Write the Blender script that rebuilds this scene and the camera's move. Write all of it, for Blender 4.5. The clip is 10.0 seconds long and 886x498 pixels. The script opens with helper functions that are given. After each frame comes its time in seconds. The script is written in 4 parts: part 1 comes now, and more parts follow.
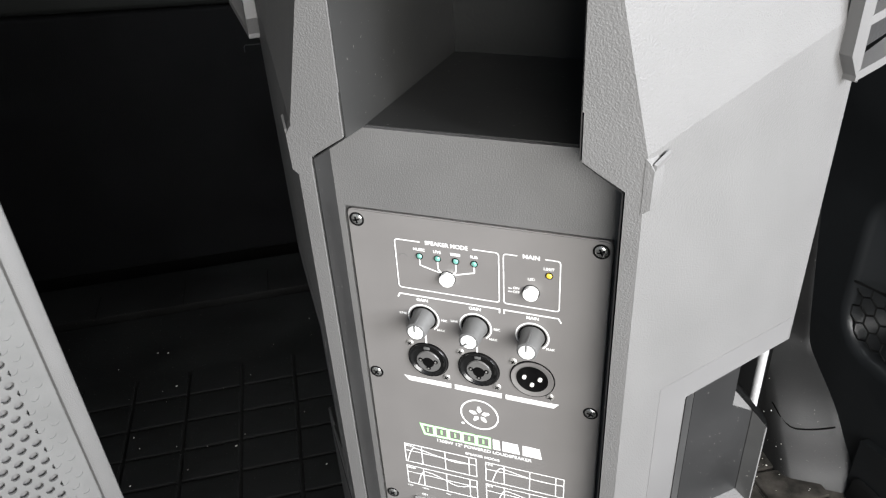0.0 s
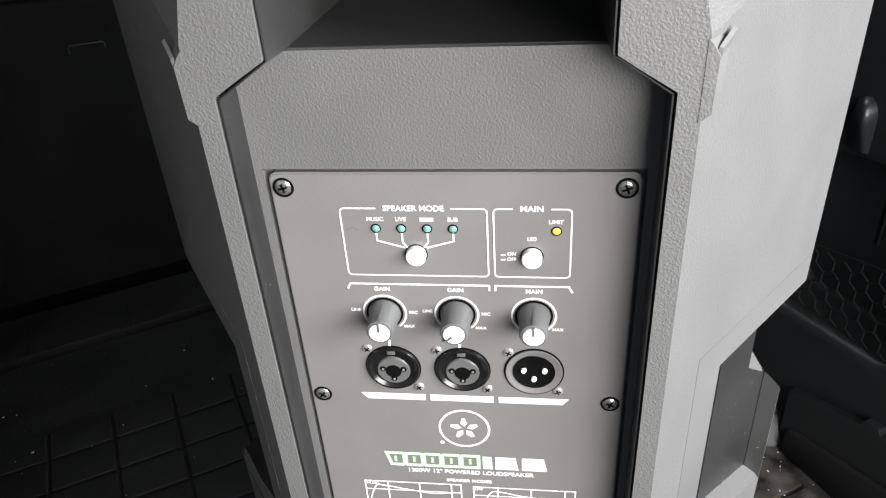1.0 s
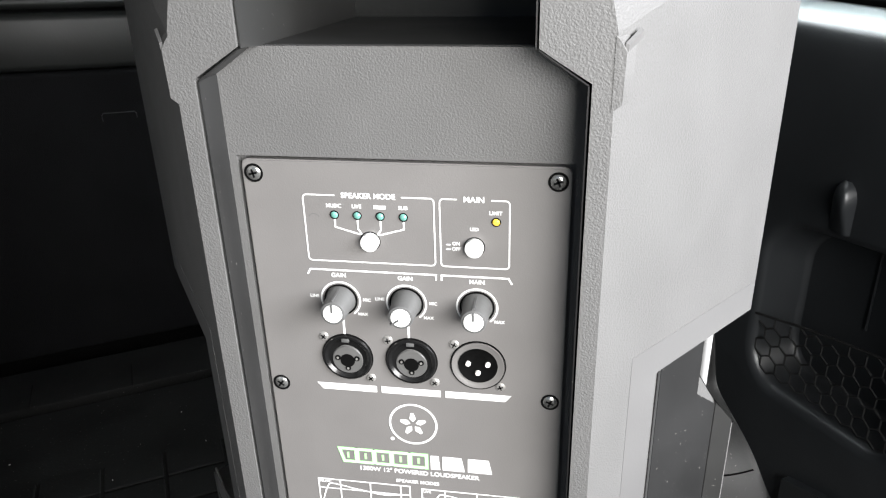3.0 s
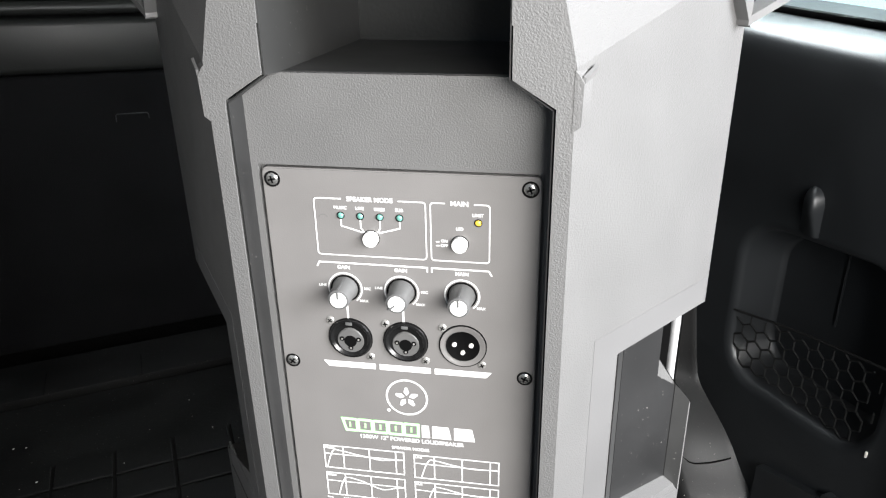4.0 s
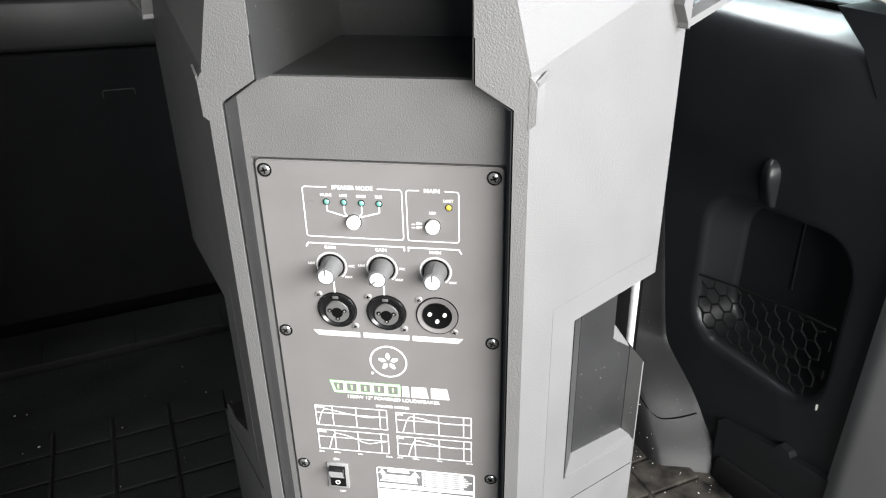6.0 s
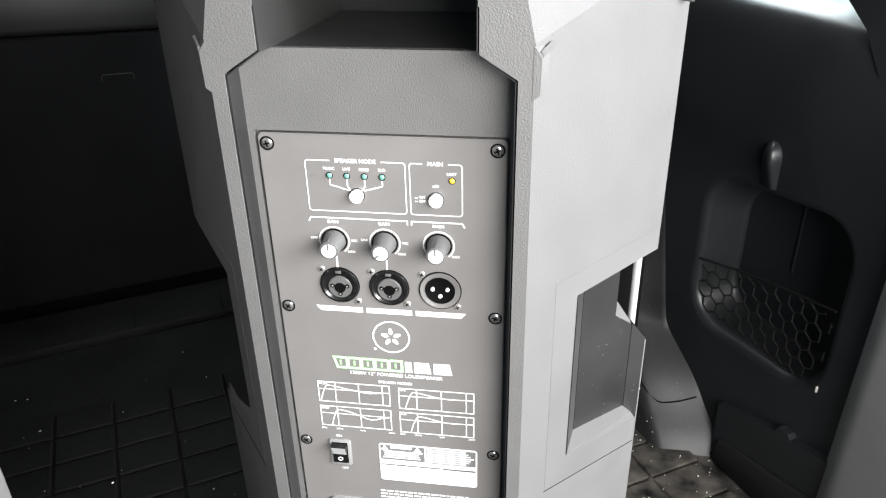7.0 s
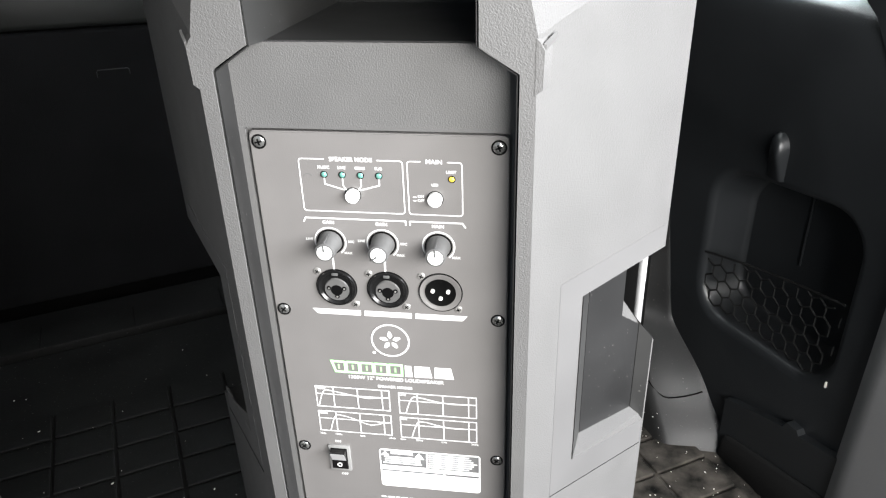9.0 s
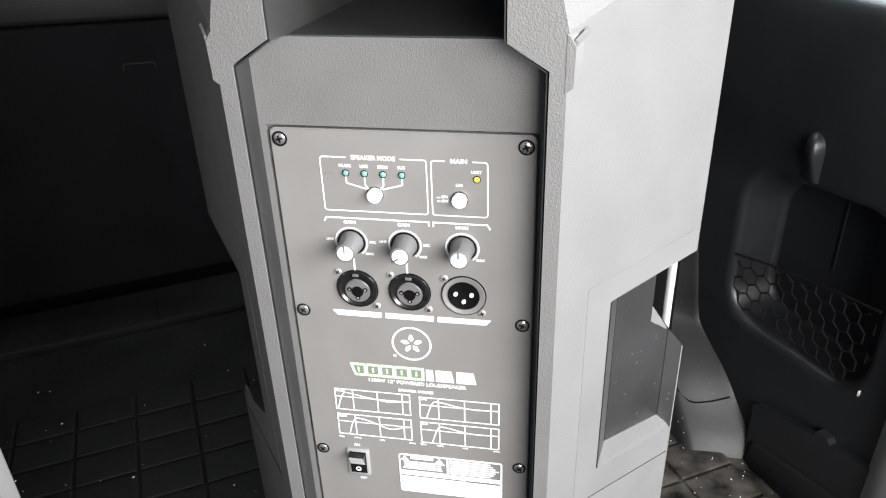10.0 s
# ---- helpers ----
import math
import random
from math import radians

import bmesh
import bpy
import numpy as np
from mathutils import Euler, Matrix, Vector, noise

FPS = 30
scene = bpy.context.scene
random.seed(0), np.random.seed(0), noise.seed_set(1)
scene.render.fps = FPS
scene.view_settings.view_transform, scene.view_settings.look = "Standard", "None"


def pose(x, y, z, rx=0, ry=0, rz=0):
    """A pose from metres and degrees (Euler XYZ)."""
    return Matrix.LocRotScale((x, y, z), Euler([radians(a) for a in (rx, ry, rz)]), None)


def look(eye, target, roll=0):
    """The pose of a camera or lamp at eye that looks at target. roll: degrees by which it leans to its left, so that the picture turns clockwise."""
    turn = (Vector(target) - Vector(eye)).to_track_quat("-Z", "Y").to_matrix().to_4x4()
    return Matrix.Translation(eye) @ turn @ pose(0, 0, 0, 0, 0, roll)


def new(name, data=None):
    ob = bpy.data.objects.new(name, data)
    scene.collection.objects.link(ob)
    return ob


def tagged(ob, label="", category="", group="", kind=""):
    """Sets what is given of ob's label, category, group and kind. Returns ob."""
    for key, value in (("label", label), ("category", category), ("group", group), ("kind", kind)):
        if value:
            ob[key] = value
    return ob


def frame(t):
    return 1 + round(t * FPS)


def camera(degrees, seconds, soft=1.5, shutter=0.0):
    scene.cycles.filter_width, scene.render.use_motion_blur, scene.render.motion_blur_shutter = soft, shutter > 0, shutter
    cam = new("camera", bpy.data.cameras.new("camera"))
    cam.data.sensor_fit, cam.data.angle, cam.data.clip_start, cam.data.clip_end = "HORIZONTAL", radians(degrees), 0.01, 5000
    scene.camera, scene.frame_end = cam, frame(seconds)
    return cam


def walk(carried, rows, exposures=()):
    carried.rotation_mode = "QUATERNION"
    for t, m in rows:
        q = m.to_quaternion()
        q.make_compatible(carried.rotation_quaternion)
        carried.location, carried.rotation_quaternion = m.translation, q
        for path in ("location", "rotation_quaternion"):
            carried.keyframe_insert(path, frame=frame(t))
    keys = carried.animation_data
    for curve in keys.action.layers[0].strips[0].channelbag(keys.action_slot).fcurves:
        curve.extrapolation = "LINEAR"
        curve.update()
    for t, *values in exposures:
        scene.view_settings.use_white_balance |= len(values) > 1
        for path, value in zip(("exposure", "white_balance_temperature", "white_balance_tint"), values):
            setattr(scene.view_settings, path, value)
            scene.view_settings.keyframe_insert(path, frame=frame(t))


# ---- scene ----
cam = camera(59.8, 10.0, soft=1.2)
PATH = [
    (0, (0.093, -0.28, 0.743), (-0.512, 1.289, -0.34), -3.7),
    (0.1, (0.0808, -0.2608, 0.7246), (-0.4255, 1.1322, -0.2967), -3.98),
    (0.2, (0.0729, -0.2498, 0.7085), (-0.3759, 1.1661, -0.3081), -3.43),
    (0.3, (0.0667, -0.2402, 0.6983), (-0.3434, 1.1958, -0.3066), -3.97),
    (0.5, (0.052, -0.229, 0.686), (-0.358, 1.383, -0.424), -5.1),
    (0.7, (0.043, -0.2237, 0.6846), (-0.2911, 1.2373, -0.3123), -8.19),
    (1, (0.03, -0.224, 0.682), (-0.222, 1.437, -0.404), -4.0),
    (1.2, (0.0248, -0.221, 0.6831), (-0.1857, 1.2481, -0.3356), -1.36),
    (1.5, (0.024, -0.218, 0.678), (-0.164, 1.419, -0.456), -1.8),
    (1.7, (0.0281, -0.2164, 0.6734), (-0.1386, 1.2736, -0.3225), 0.34),
    (1.8, (0.0281, -0.218, 0.666), (-0.1024, 1.2851, -0.3156), 1.76),
    (2, (0.042, -0.224, 0.668), (-0.162, 1.498, -0.33), -0.7),
    (2.2, (0.0608, -0.2334, 0.6765), (-0.1798, 1.3104, -0.2172), -1.66),
    (2.5, (0.069, -0.251, 0.665), (-0.249, 1.51, -0.228), -1.6),
    (2.7, (0.06, -0.2531, 0.6529), (-0.2297, 1.3551, -0.1017), -1.8),
    (3, (0.061, -0.263, 0.655), (-0.253, 1.525, -0.185), -1.6),
    (3.2, (0.063, -0.271, 0.657), (-0.229, 1.515, -0.195), -1.4),
    (4.3, (0.075, -0.324, 0.691), (-0.245, 1.461, -0.151), -1.0),
    (4.5, (0.072, -0.333, 0.7), (-0.237, 1.451, -0.15), -1.0),
    (5, (0.079, -0.336, 0.693), (-0.174, 1.429, -0.214), -0.7),
    (5.5, (0.085, -0.338, 0.698), (-0.187, 1.418, -0.22), -1.2),
    (6.8, (0.084, -0.347, 0.703), (-0.187, 1.394, -0.244), -1.3),
    (7, (0.083, -0.346, 0.694), (-0.184, 1.394, -0.256), -1.2),
    (7.5, (0.087, -0.339, 0.689), (-0.2, 1.373, -0.304), -2.0),
    (8, (0.085, -0.336, 0.69), (-0.182, 1.388, -0.287), -1.2),
    (8.5, (0.083, -0.336, 0.69), (-0.194, 1.398, -0.268), -1.8),
    (9, (0.082, -0.331, 0.691), (-0.19, 1.398, -0.278), -1.8),
    (9.5, (0.081, -0.323, 0.689), (-0.198, 1.39, -0.306), -1.5),
    (10, (0.08, -0.32, 0.688), (-0.251, 1.395, -0.288), -2.0),
]
walk(cam, [(t, look(eye, target, roll)) for t, eye, target, roll in PATH],
     exposures=[(0.0, 0.11), (1.0, 0.14), (2.0, 0.21), (3.0, 0.27), (4.5, 0.42), (10.0, 0.42)])

# ---- world and light ----
world = bpy.data.worlds.new("sky")
scene.world = world
world.use_nodes = True
wn = world.node_tree.nodes
sky = wn.new("ShaderNodeTexSky")
sky.sky_type, sky.sun_disc = "NISHITA", False
sky.sun_elevation, sky.sun_rotation = radians(40), radians(150)
world.node_tree.links.new(sky.outputs[0], wn["Background"].inputs[0])
wn["Background"].inputs[1].default_value = 0.07

CAR_TURN = 31.0
CAR = pose(0, 0, 0, 0, 0, CAR_TURN)          # the car's own axes: u across, v forward


def area(name, u, v, z, target, w, h, power, colour=(1, 1, 1)):
    lamp = bpy.data.lights.new(name, "AREA")
    lamp.shape, lamp.size, lamp.size_y, lamp.energy, lamp.color = "RECTANGLE", w, h, power, colour
    ob = new(name, lamp)
    ob.matrix_world = look(CAR @ Vector((u, v, z)), CAR @ Vector(target))
    return ob


# daylight entering at the open tailgate and the rear quarter window
area("tailgate_daylight", 1.30, -1.38, 1.34, (0.1, 0.05, 0.45), 1.0, 1.0, 148.0, (0.965, 0.982, 1.03))
area("tailgate_daylight_middle", 0.10, -0.95, 0.78, (0.0, 0.0, 0.5), 0.80, 0.50, 33.0, (1.0, 0.988, 0.972))
area("window_daylight", 0.60, 0.42, 0.80, (0.45, 0.35, 0.4), 0.4, 0.3, 8.0, (0.90, 0.97, 1.0))


# ---- materials ----
def mat(name, colour, rough=0.5, metal=0.0, grain=0.0, grain_size=600.0, vary=0.0, vary_size=12.0, spec=0.5,
        dust=0.0, coat=0.0, stretch=(1, 1, 1)):
    m = bpy.data.materials.new(name)
    m.use_nodes = True
    t = m.node_tree
    b = t.nodes["Principled BSDF"]
    b.inputs["Base Color"].default_value = (*colour, 1)
    b.inputs["Roughness"].default_value = rough
    b.inputs["Metallic"].default_value = metal
    b.inputs["Specular IOR Level"].default_value = spec
    b.inputs["Coat Weight"].default_value = coat
    co = t.nodes.new("ShaderNodeTexCoord")
    mp = t.nodes.new("ShaderNodeMapping")
    mp.inputs["Scale"].default_value = stretch
    t.links.new(co.outputs["Object"], mp.inputs[0])
    src = mp.outputs[0]
    if vary or dust:
        big = t.nodes.new("ShaderNodeTexNoise")
        big.inputs["Scale"].default_value, big.inputs["Detail"].default_value = vary_size, 6
        t.links.new(src, big.inputs["Vector"])
        rmp = t.nodes.new("ShaderNodeMapRange")
        rmp.inputs["From Min"].default_value, rmp.inputs["From Max"].default_value = 0.3, 0.7
        rmp.inputs["To Min"].default_value, rmp.inputs["To Max"].default_value = 1 - vary, 1 + vary
        t.links.new(big.outputs["Fac"], rmp.inputs["Value"])
        mul = t.nodes.new("ShaderNodeVectorMath")
        mul.operation = "SCALE"
        mul.inputs[0].default_value = colour
        t.links.new(rmp.outputs[0], mul.inputs["Scale"])
        out = mul.outputs[0]
        if dust:
            fine = t.nodes.new("ShaderNodeTexNoise")
            fine.inputs["Scale"].default_value, fine.inputs["Detail"].default_value = 420, 3
            t.links.new(src, fine.inputs["Vector"])
            spot = t.nodes.new("ShaderNodeMapRange")
            spot.inputs["From Min"].default_value, spot.inputs["From Max"].default_value = 0.70, 0.76
            spot.inputs["To Max"].default_value = dust
            t.links.new(fine.outputs["Fac"], spot.inputs["Value"])
            mix = t.nodes.new("ShaderNodeMix")
            mix.data_type = "RGBA"
            t.links.new(spot.outputs[0], mix.inputs["Factor"])
            t.links.new(out, mix.inputs["A"])
            mix.inputs["B"].default_value = (0.45, 0.43, 0.40, 1)
            out = mix.outputs["Result"]
        t.links.new(out, b.inputs["Base Color"])
        rr = t.nodes.new("ShaderNodeMapRange")
        rr.inputs["To Min"].default_value, rr.inputs["To Max"].default_value = max(0.05, rough - 0.10), min(1, rough + 0.10)
        t.links.new(big.outputs["Fac"], rr.inputs["Value"])
        t.links.new(rr.outputs[0], b.inputs["Roughness"])
    if grain:
        n = t.nodes.new("ShaderNodeTexNoise")
        n.inputs["Scale"].default_value, n.inputs["Detail"].default_value = grain_size, 2
        t.links.new(src, n.inputs["Vector"])
        bump = t.nodes.new("ShaderNodeBump")
        bump.inputs["Strength"].default_value, bump.inputs["Distance"].default_value = grain, 0.0006
        t.links.new(n.outputs["Fac"], bump.inputs["Height"])
        t.links.new(bump.outputs["Normal"], b.inputs["Normal"])
    return m


M = {
    "shell": mat("textured_cabinet_plastic", (0.078, 0.077, 0.0755), 0.54, spec=0.38, grain=0.46, grain_size=1250, vary=0.03, vary_size=40),
    "smooth": mat("smooth_cabinet_plastic", (0.082, 0.081, 0.080), 0.42, grain=0.08, grain_size=900, vary=0.06, vary_size=18),
    # two cabinet plastics darkened: the shade inside wells and recesses is in the colour
    "handle": mat("darkened_well_plastic", (0.022, 0.022, 0.0215), 0.42, spec=0.4, vary=0.18, vary_size=20, dust=0.3),
    "well": mat("darkened_recess_plastic", (0.011, 0.011, 0.011), 0.40, spec=0.4, vary=0.2, vary_size=20, dust=0.25),
    # pale base colour paints the highlight on the handle bar and the rocker
    "bar": mat("highlight_grey_plastic", (0.30, 0.30, 0.30), 0.28, spec=0.8, vary=0.04, vary_size=40),
    "panel": mat("painted_steel_panel", (0.121, 0.116, 0.112), 0.33, spec=0.85, grain=0.10, grain_size=1500, vary=0.05, vary_size=30),
    "socket": mat("socket_face_plastic", (0.075, 0.074, 0.072), 0.38, vary=0.08, vary_size=90),
    "pin": mat("bright_contact_metal", (0.80, 0.78, 0.74), 0.4, metal=0.2, vary=0.04, vary_size=300),
    # near-black; also stands in for the shade inside holes and slots
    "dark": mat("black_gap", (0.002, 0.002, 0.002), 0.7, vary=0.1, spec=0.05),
    "print": mat("white_screen_print", (0.66, 0.66, 0.65), 0.6, vary=0.04, vary_size=200),
    "green_print": mat("green_screen_print", (0.28, 0.62, 0.24), 0.6, vary=0.05, vary_size=200),
    "label": mat("white_paper_label", (0.82, 0.82, 0.80), 0.6, vary=0.04, vary_size=90),
    "ink": mat("dark_label_ink", (0.10, 0.10, 0.10), 0.6, vary=0.1, vary_size=200),
    "chrome": mat("nickel_plate", (0.42, 0.41, 0.39), 0.32, metal=0.7, vary=0.06, vary_size=120),
    "black_screw": mat("black_oxide_steel", (0.26, 0.26, 0.25), 0.25, metal=0.8, vary=0.1, vary_size=300),
    "black_gloss": mat("glossy_black_plastic", (0.006, 0.006, 0.006), 0.22, spec=0.4, vary=0.1, vary_size=80),
    "knob": mat("grey_knob_rubber", (0.070, 0.070, 0.069), 0.5, grain=0.1, vary=0.06, vary_size=60),
    "cap": mat("white_knob_cap", (0.72, 0.72, 0.70), 0.4, vary=0.03, vary_size=80),
    "led": mat("unlit_green_lens", (0.10, 0.25, 0.21), 0.2, vary=0.05, vary_size=200),
    "amber": mat("unlit_amber_lens", (0.60, 0.42, 0.05), 0.2, vary=0.05, vary_size=200),
    "grey_rocker": mat("grey_rocker_plastic", (0.17, 0.17, 0.165), 0.35, vary=0.05, vary_size=60),
    "trim": mat("charcoal_interior_trim", (0.0125, 0.0138, 0.0150), 0.38, grain=0.22, grain_size=700, vary=0.15, vary_size=9, spec=0.42),
    "arch": mat("scuffed_dusty_trim", (0.0115, 0.0115, 0.0115), 0.48, grain=0.2, grain_size=500, vary=0.35, vary_size=16, spec=0.35, dust=0.2),
    # paler copy of the trim: the light from the tailgate is in its colour
    "trim_lit": mat("lit_tailgate_trim", (0.13, 0.13, 0.13), 0.55, grain=0.2, grain_size=500, vary=0.1, vary_size=9),
    "pillar": mat("ivory_pillar_trim", (0.70, 0.69, 0.68), 0.5, grain=0.1, vary=0.04, vary_size=9),
    "fabric": mat("black_seatback_carpet", (0.0042, 0.0042, 0.0045), 0.9, grain=0.7, grain_size=900, vary=0.25, vary_size=14, spec=0.05),
    "rubber": mat("dusty_rubber_mat", (0.0042, 0.0042, 0.0041), 0.70, spec=0.10, grain=0.4, grain_size=300, vary=0.4, vary_size=11, dust=0.25),
    "vinyl": mat("black_vinyl_blind", (0.010, 0.0105, 0.010), 0.42, spec=0.28, grain=0.2, grain_size=400, vary=0.15, vary_size=10),
    "net": mat("black_elastic_net", (0.006, 0.006, 0.006), 0.7, spec=0.2, vary=0.1, vary_size=60),
    "crumb": mat("pale_crumb", (0.62, 0.60, 0.55), 0.8, vary=0.15, vary_size=300),
    "grille": mat("silver_perforated_steel", (0.085, 0.085, 0.083), 0.5, metal=0.0, grain=0.1, vary=0.06, vary_size=30),
    "roof": mat("grey_headliner", (0.35, 0.35, 0.34), 0.9, grain=0.3, vary=0.05, vary_size=8),
    "asphalt": mat("asphalt", (0.06, 0.06, 0.06), 0.9, grain=0.5, grain_size=80, vary=0.2, vary_size=3),
}
# brown dirt, thickest by the wheel arch; also paints the brighter daylight there
t_ = M["rubber"].node_tree
soil_light_at = CAR @ Vector((0.38, 0.14, 0.0))
geo_, far_ = t_.nodes.new("ShaderNodeNewGeometry"), t_.nodes.new("ShaderNodeVectorMath")
far_.operation = "DISTANCE"
far_.inputs[1].default_value = soil_light_at
t_.links.new(geo_.outputs["Position"], far_.inputs[0])
blot_ = t_.nodes.new("ShaderNodeTexNoise")
blot_.inputs["Scale"].default_value, blot_.inputs["Detail"].default_value = 34, 8
t_.links.new(geo_.outputs["Position"], blot_.inputs["Vector"])
near_ = t_.nodes.new("ShaderNodeMapRange")
near_.inputs["From Min"].default_value, near_.inputs["From Max"].default_value = 0.24, 0.12
t_.links.new(far_.outputs["Value"], near_.inputs["Value"])
thick_ = t_.nodes.new("ShaderNodeMapRange")
thick_.inputs["From Min"].default_value, thick_.inputs["From Max"].default_value = 0.32, 0.74
t_.links.new(blot_.outputs["Fac"], thick_.inputs["Value"])
cover_ = t_.nodes.new("ShaderNodeMath")
cover_.operation = "MULTIPLY"
t_.links.new(near_.outputs[0], cover_.inputs[0])
t_.links.new(thick_.outputs[0], cover_.inputs[1])
soil_light_ = t_.nodes.new("ShaderNodeMix")
soil_light_.data_type = "RGBA"
rub_ = t_.nodes["Principled BSDF"]
t_.links.new(rub_.inputs["Base Color"].links[0].from_socket, soil_light_.inputs["A"])
soil_light_.inputs["B"].default_value = (0.088, 0.079, 0.069, 1)
t_.links.new(cover_.outputs[0], soil_light_.inputs["Factor"])
t_.links.new(soil_light_.outputs["Result"], rub_.inputs["Base Color"])

# sheet that glows by itself, for the daylight outside the window
out_m = bpy.data.materials.new("glowing_distance")
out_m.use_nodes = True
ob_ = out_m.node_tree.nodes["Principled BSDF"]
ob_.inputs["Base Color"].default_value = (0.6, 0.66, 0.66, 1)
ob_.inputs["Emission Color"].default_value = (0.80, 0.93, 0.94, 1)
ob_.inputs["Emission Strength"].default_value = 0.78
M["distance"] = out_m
gl = bpy.data.materials.new("window_glass")
gl.use_nodes = True
gb = gl.node_tree.nodes["Principled BSDF"]
gb.inputs["Base Color"].default_value = (0.86, 0.95, 0.95, 1)
gb.inputs["Roughness"].default_value, gb.inputs["Transmission Weight"].default_value, gb.inputs["IOR"].default_value = 0.0, 1.0, 1.1
M["glass"] = gl


# ---- helpers for meshes ----
def link(name, bm, material, parent=None, label="", smooth=0):
    """One mesh object out of a bmesh, under its parent."""
    bmesh.ops.recalc_face_normals(bm, faces=bm.faces)
    me = bpy.data.meshes.new(name)
    bm.to_mesh(me)
    bm.free()
    me.materials.append(material)
    ob = new(name, me)
    if parent:
        ob.parent = parent
    if label:
        ob["label"] = label
    if smooth:
        me.shade_smooth()
        me.set_sharp_from_angle(angle=radians(smooth))
    return ob


def part(name, bm, material, parent, label="", smooth=35):
    return link(name, bm, material, parent, label, smooth)


def thing(name, label, category, group="", kind="", m=None):
    ob = new(name)
    ob.empty_display_size = 0.02
    if m is not None:
        ob.matrix_world = m
    return tagged(ob, label, category, group, kind)


def box(x0, x1, y0, y1, z0, z1, bevel=0.0, seg=2, bm=None):
    bm = bm or bmesh.new()
    r = bmesh.ops.create_cube(bm, size=1)
    bmesh.ops.transform(bm, verts=r["verts"], matrix=Matrix.Translation(((x0 + x1) / 2, (y0 + y1) / 2, (z0 + z1) / 2))
                        @ Matrix.Diagonal((x1 - x0, y1 - y0, z1 - z0, 1)))
    if bevel:
        es = [e for e in bm.edges if all(v in r["verts"] for v in e.verts)]
        bmesh.ops.bevel(bm, geom=es, offset=bevel, segments=seg, profile=0.5, affect="EDGES")
    return bm


def prism(bottom, top, bm=None):
    """A closed solid between two rings of as many points."""
    bm = bm or bmesh.new()
    a, b = [bm.verts.new(p) for p in bottom], [bm.verts.new(p) for p in top]
    n = len(a)
    bm.faces.new(a[::-1]), bm.faces.new(b)
    for i in range(n):
        bm.faces.new((a[i], a[(i + 1) % n], b[(i + 1) % n], b[i]))
    return bm


def lathe(profile, at, axis="-y", n=28, bm=None):
    """Turns (radius, height) pairs round an axis that stands at a point; closed where the radius is 0."""
    bm = bm or bmesh.new()
    turn = {"-y": Matrix.Rotation(radians(90), 4, "X"), "z": Matrix.Identity(4), "x": Matrix.Rotation(radians(90), 4, "Y")}[axis]
    place = Matrix.Translation(at) @ turn
    rings = []
    for r, h in profile:
        if r < 1e-7:
            rings.append([bm.verts.new(place @ Vector((0, 0, h)))])
        else:
            rings.append([bm.verts.new(place @ Vector((r * math.cos(6.28318530718 * i / n), r * math.sin(6.28318530718 * i / n), h))) for i in range(n)])
    for a, b in zip(rings, rings[1:]):
        for i in range(n):
            j = (i + 1) % n
            if len(a) == 1 and len(b) > 1:
                bm.faces.new((a[0], b[i], b[j]))
            elif len(b) == 1 and len(a) > 1:
                bm.faces.new((a[i], a[j], b[0]))
            elif len(a) > 1:
                bm.faces.new((a[i], a[j], b[j], b[i]))
    return bm


def tube(points, r, n=8, bm=None, closed=False):
    """A round bar along points."""
    bm = bm or bmesh.new()
    pts = [Vector(p) for p in points]
    rings = []
    for i, p in enumerate(pts):
        if closed:
            d = (pts[(i + 1) % len(pts)] - pts[i - 1]).normalized()
        else:
            d = (pts[min(i + 1, len(pts) - 1)] - pts[max(i - 1, 0)]).normalized()
        ref = Vector((0, 0, 1)) if abs(d.z) < 0.9 else Vector((1, 0, 0))
        a = d.cross(ref).normalized()
        b = d.cross(a)
        rings.append([bm.verts.new(p + r * (math.cos(6.2831853 * k / n) * a + math.sin(6.2831853 * k / n) * b)) for k in range(n)])
    pairs = list(zip(rings, rings[1:] + ([rings[0]] if closed else [])))
    for a, b in pairs:
        for k in range(n):
            bm.faces.new((a[k], a[(k + 1) % n], b[(k + 1) % n], b[k]))
    if not closed:
        bm.faces.new(rings[0]), bm.faces.new(rings[-1][::-1])
    return bm


def carve(ob, cutters, bevel=0.0, segments=2, sharp=9):
    """Takes the cutters' volume out of ob for good, and rounds its edges."""
    for c in cutters:
        md = ob.modifiers.new("cut", "BOOLEAN")
        md.operation, md.object, md.solver = "DIFFERENCE", c, "EXACT"
    if bevel:
        bv = ob.modifiers.new("round", "BEVEL")
        bv.width, bv.segments, bv.limit_method, bv.angle_limit = bevel, segments, "ANGLE", radians(25)
        bv.use_clamp_overlap = True
    bpy.context.view_layer.update()
    me = bpy.data.meshes.new_from_object(ob.evaluated_get(bpy.context.evaluated_depsgraph_get()))
    ob.modifiers.clear()
    ob.data = me
    me.shade_smooth()
    me.set_sharp_from_angle(angle=radians(sharp))
    for c in cutters:
        bpy.data.objects.remove(c)
    return ob


def rounded(x0, x1, z0, z1, r, n=6):
    """A rounded rectangle, anticlockwise."""
    out = []
    for cx, cz, a0 in ((x1 - r, z0 + r, -90), (x1 - r, z1 - r, 0), (x0 + r, z1 - r, 90), (x0 + r, z0 + r, 180)):
        for i in range(n + 1):
            a = radians(a0 + 90 * i / n)
            out.append((cx + r * math.cos(a), cz + r * math.sin(a)))
    return out


# ---- the car's boot ----
def in_car(ob):
    ob.matrix_world = CAR.copy()
    return ob


# ground outside, one sheet
ground = in_car(link("ground", box(-150, 150, -150, 150, -0.72, -0.70), M["asphalt"]))
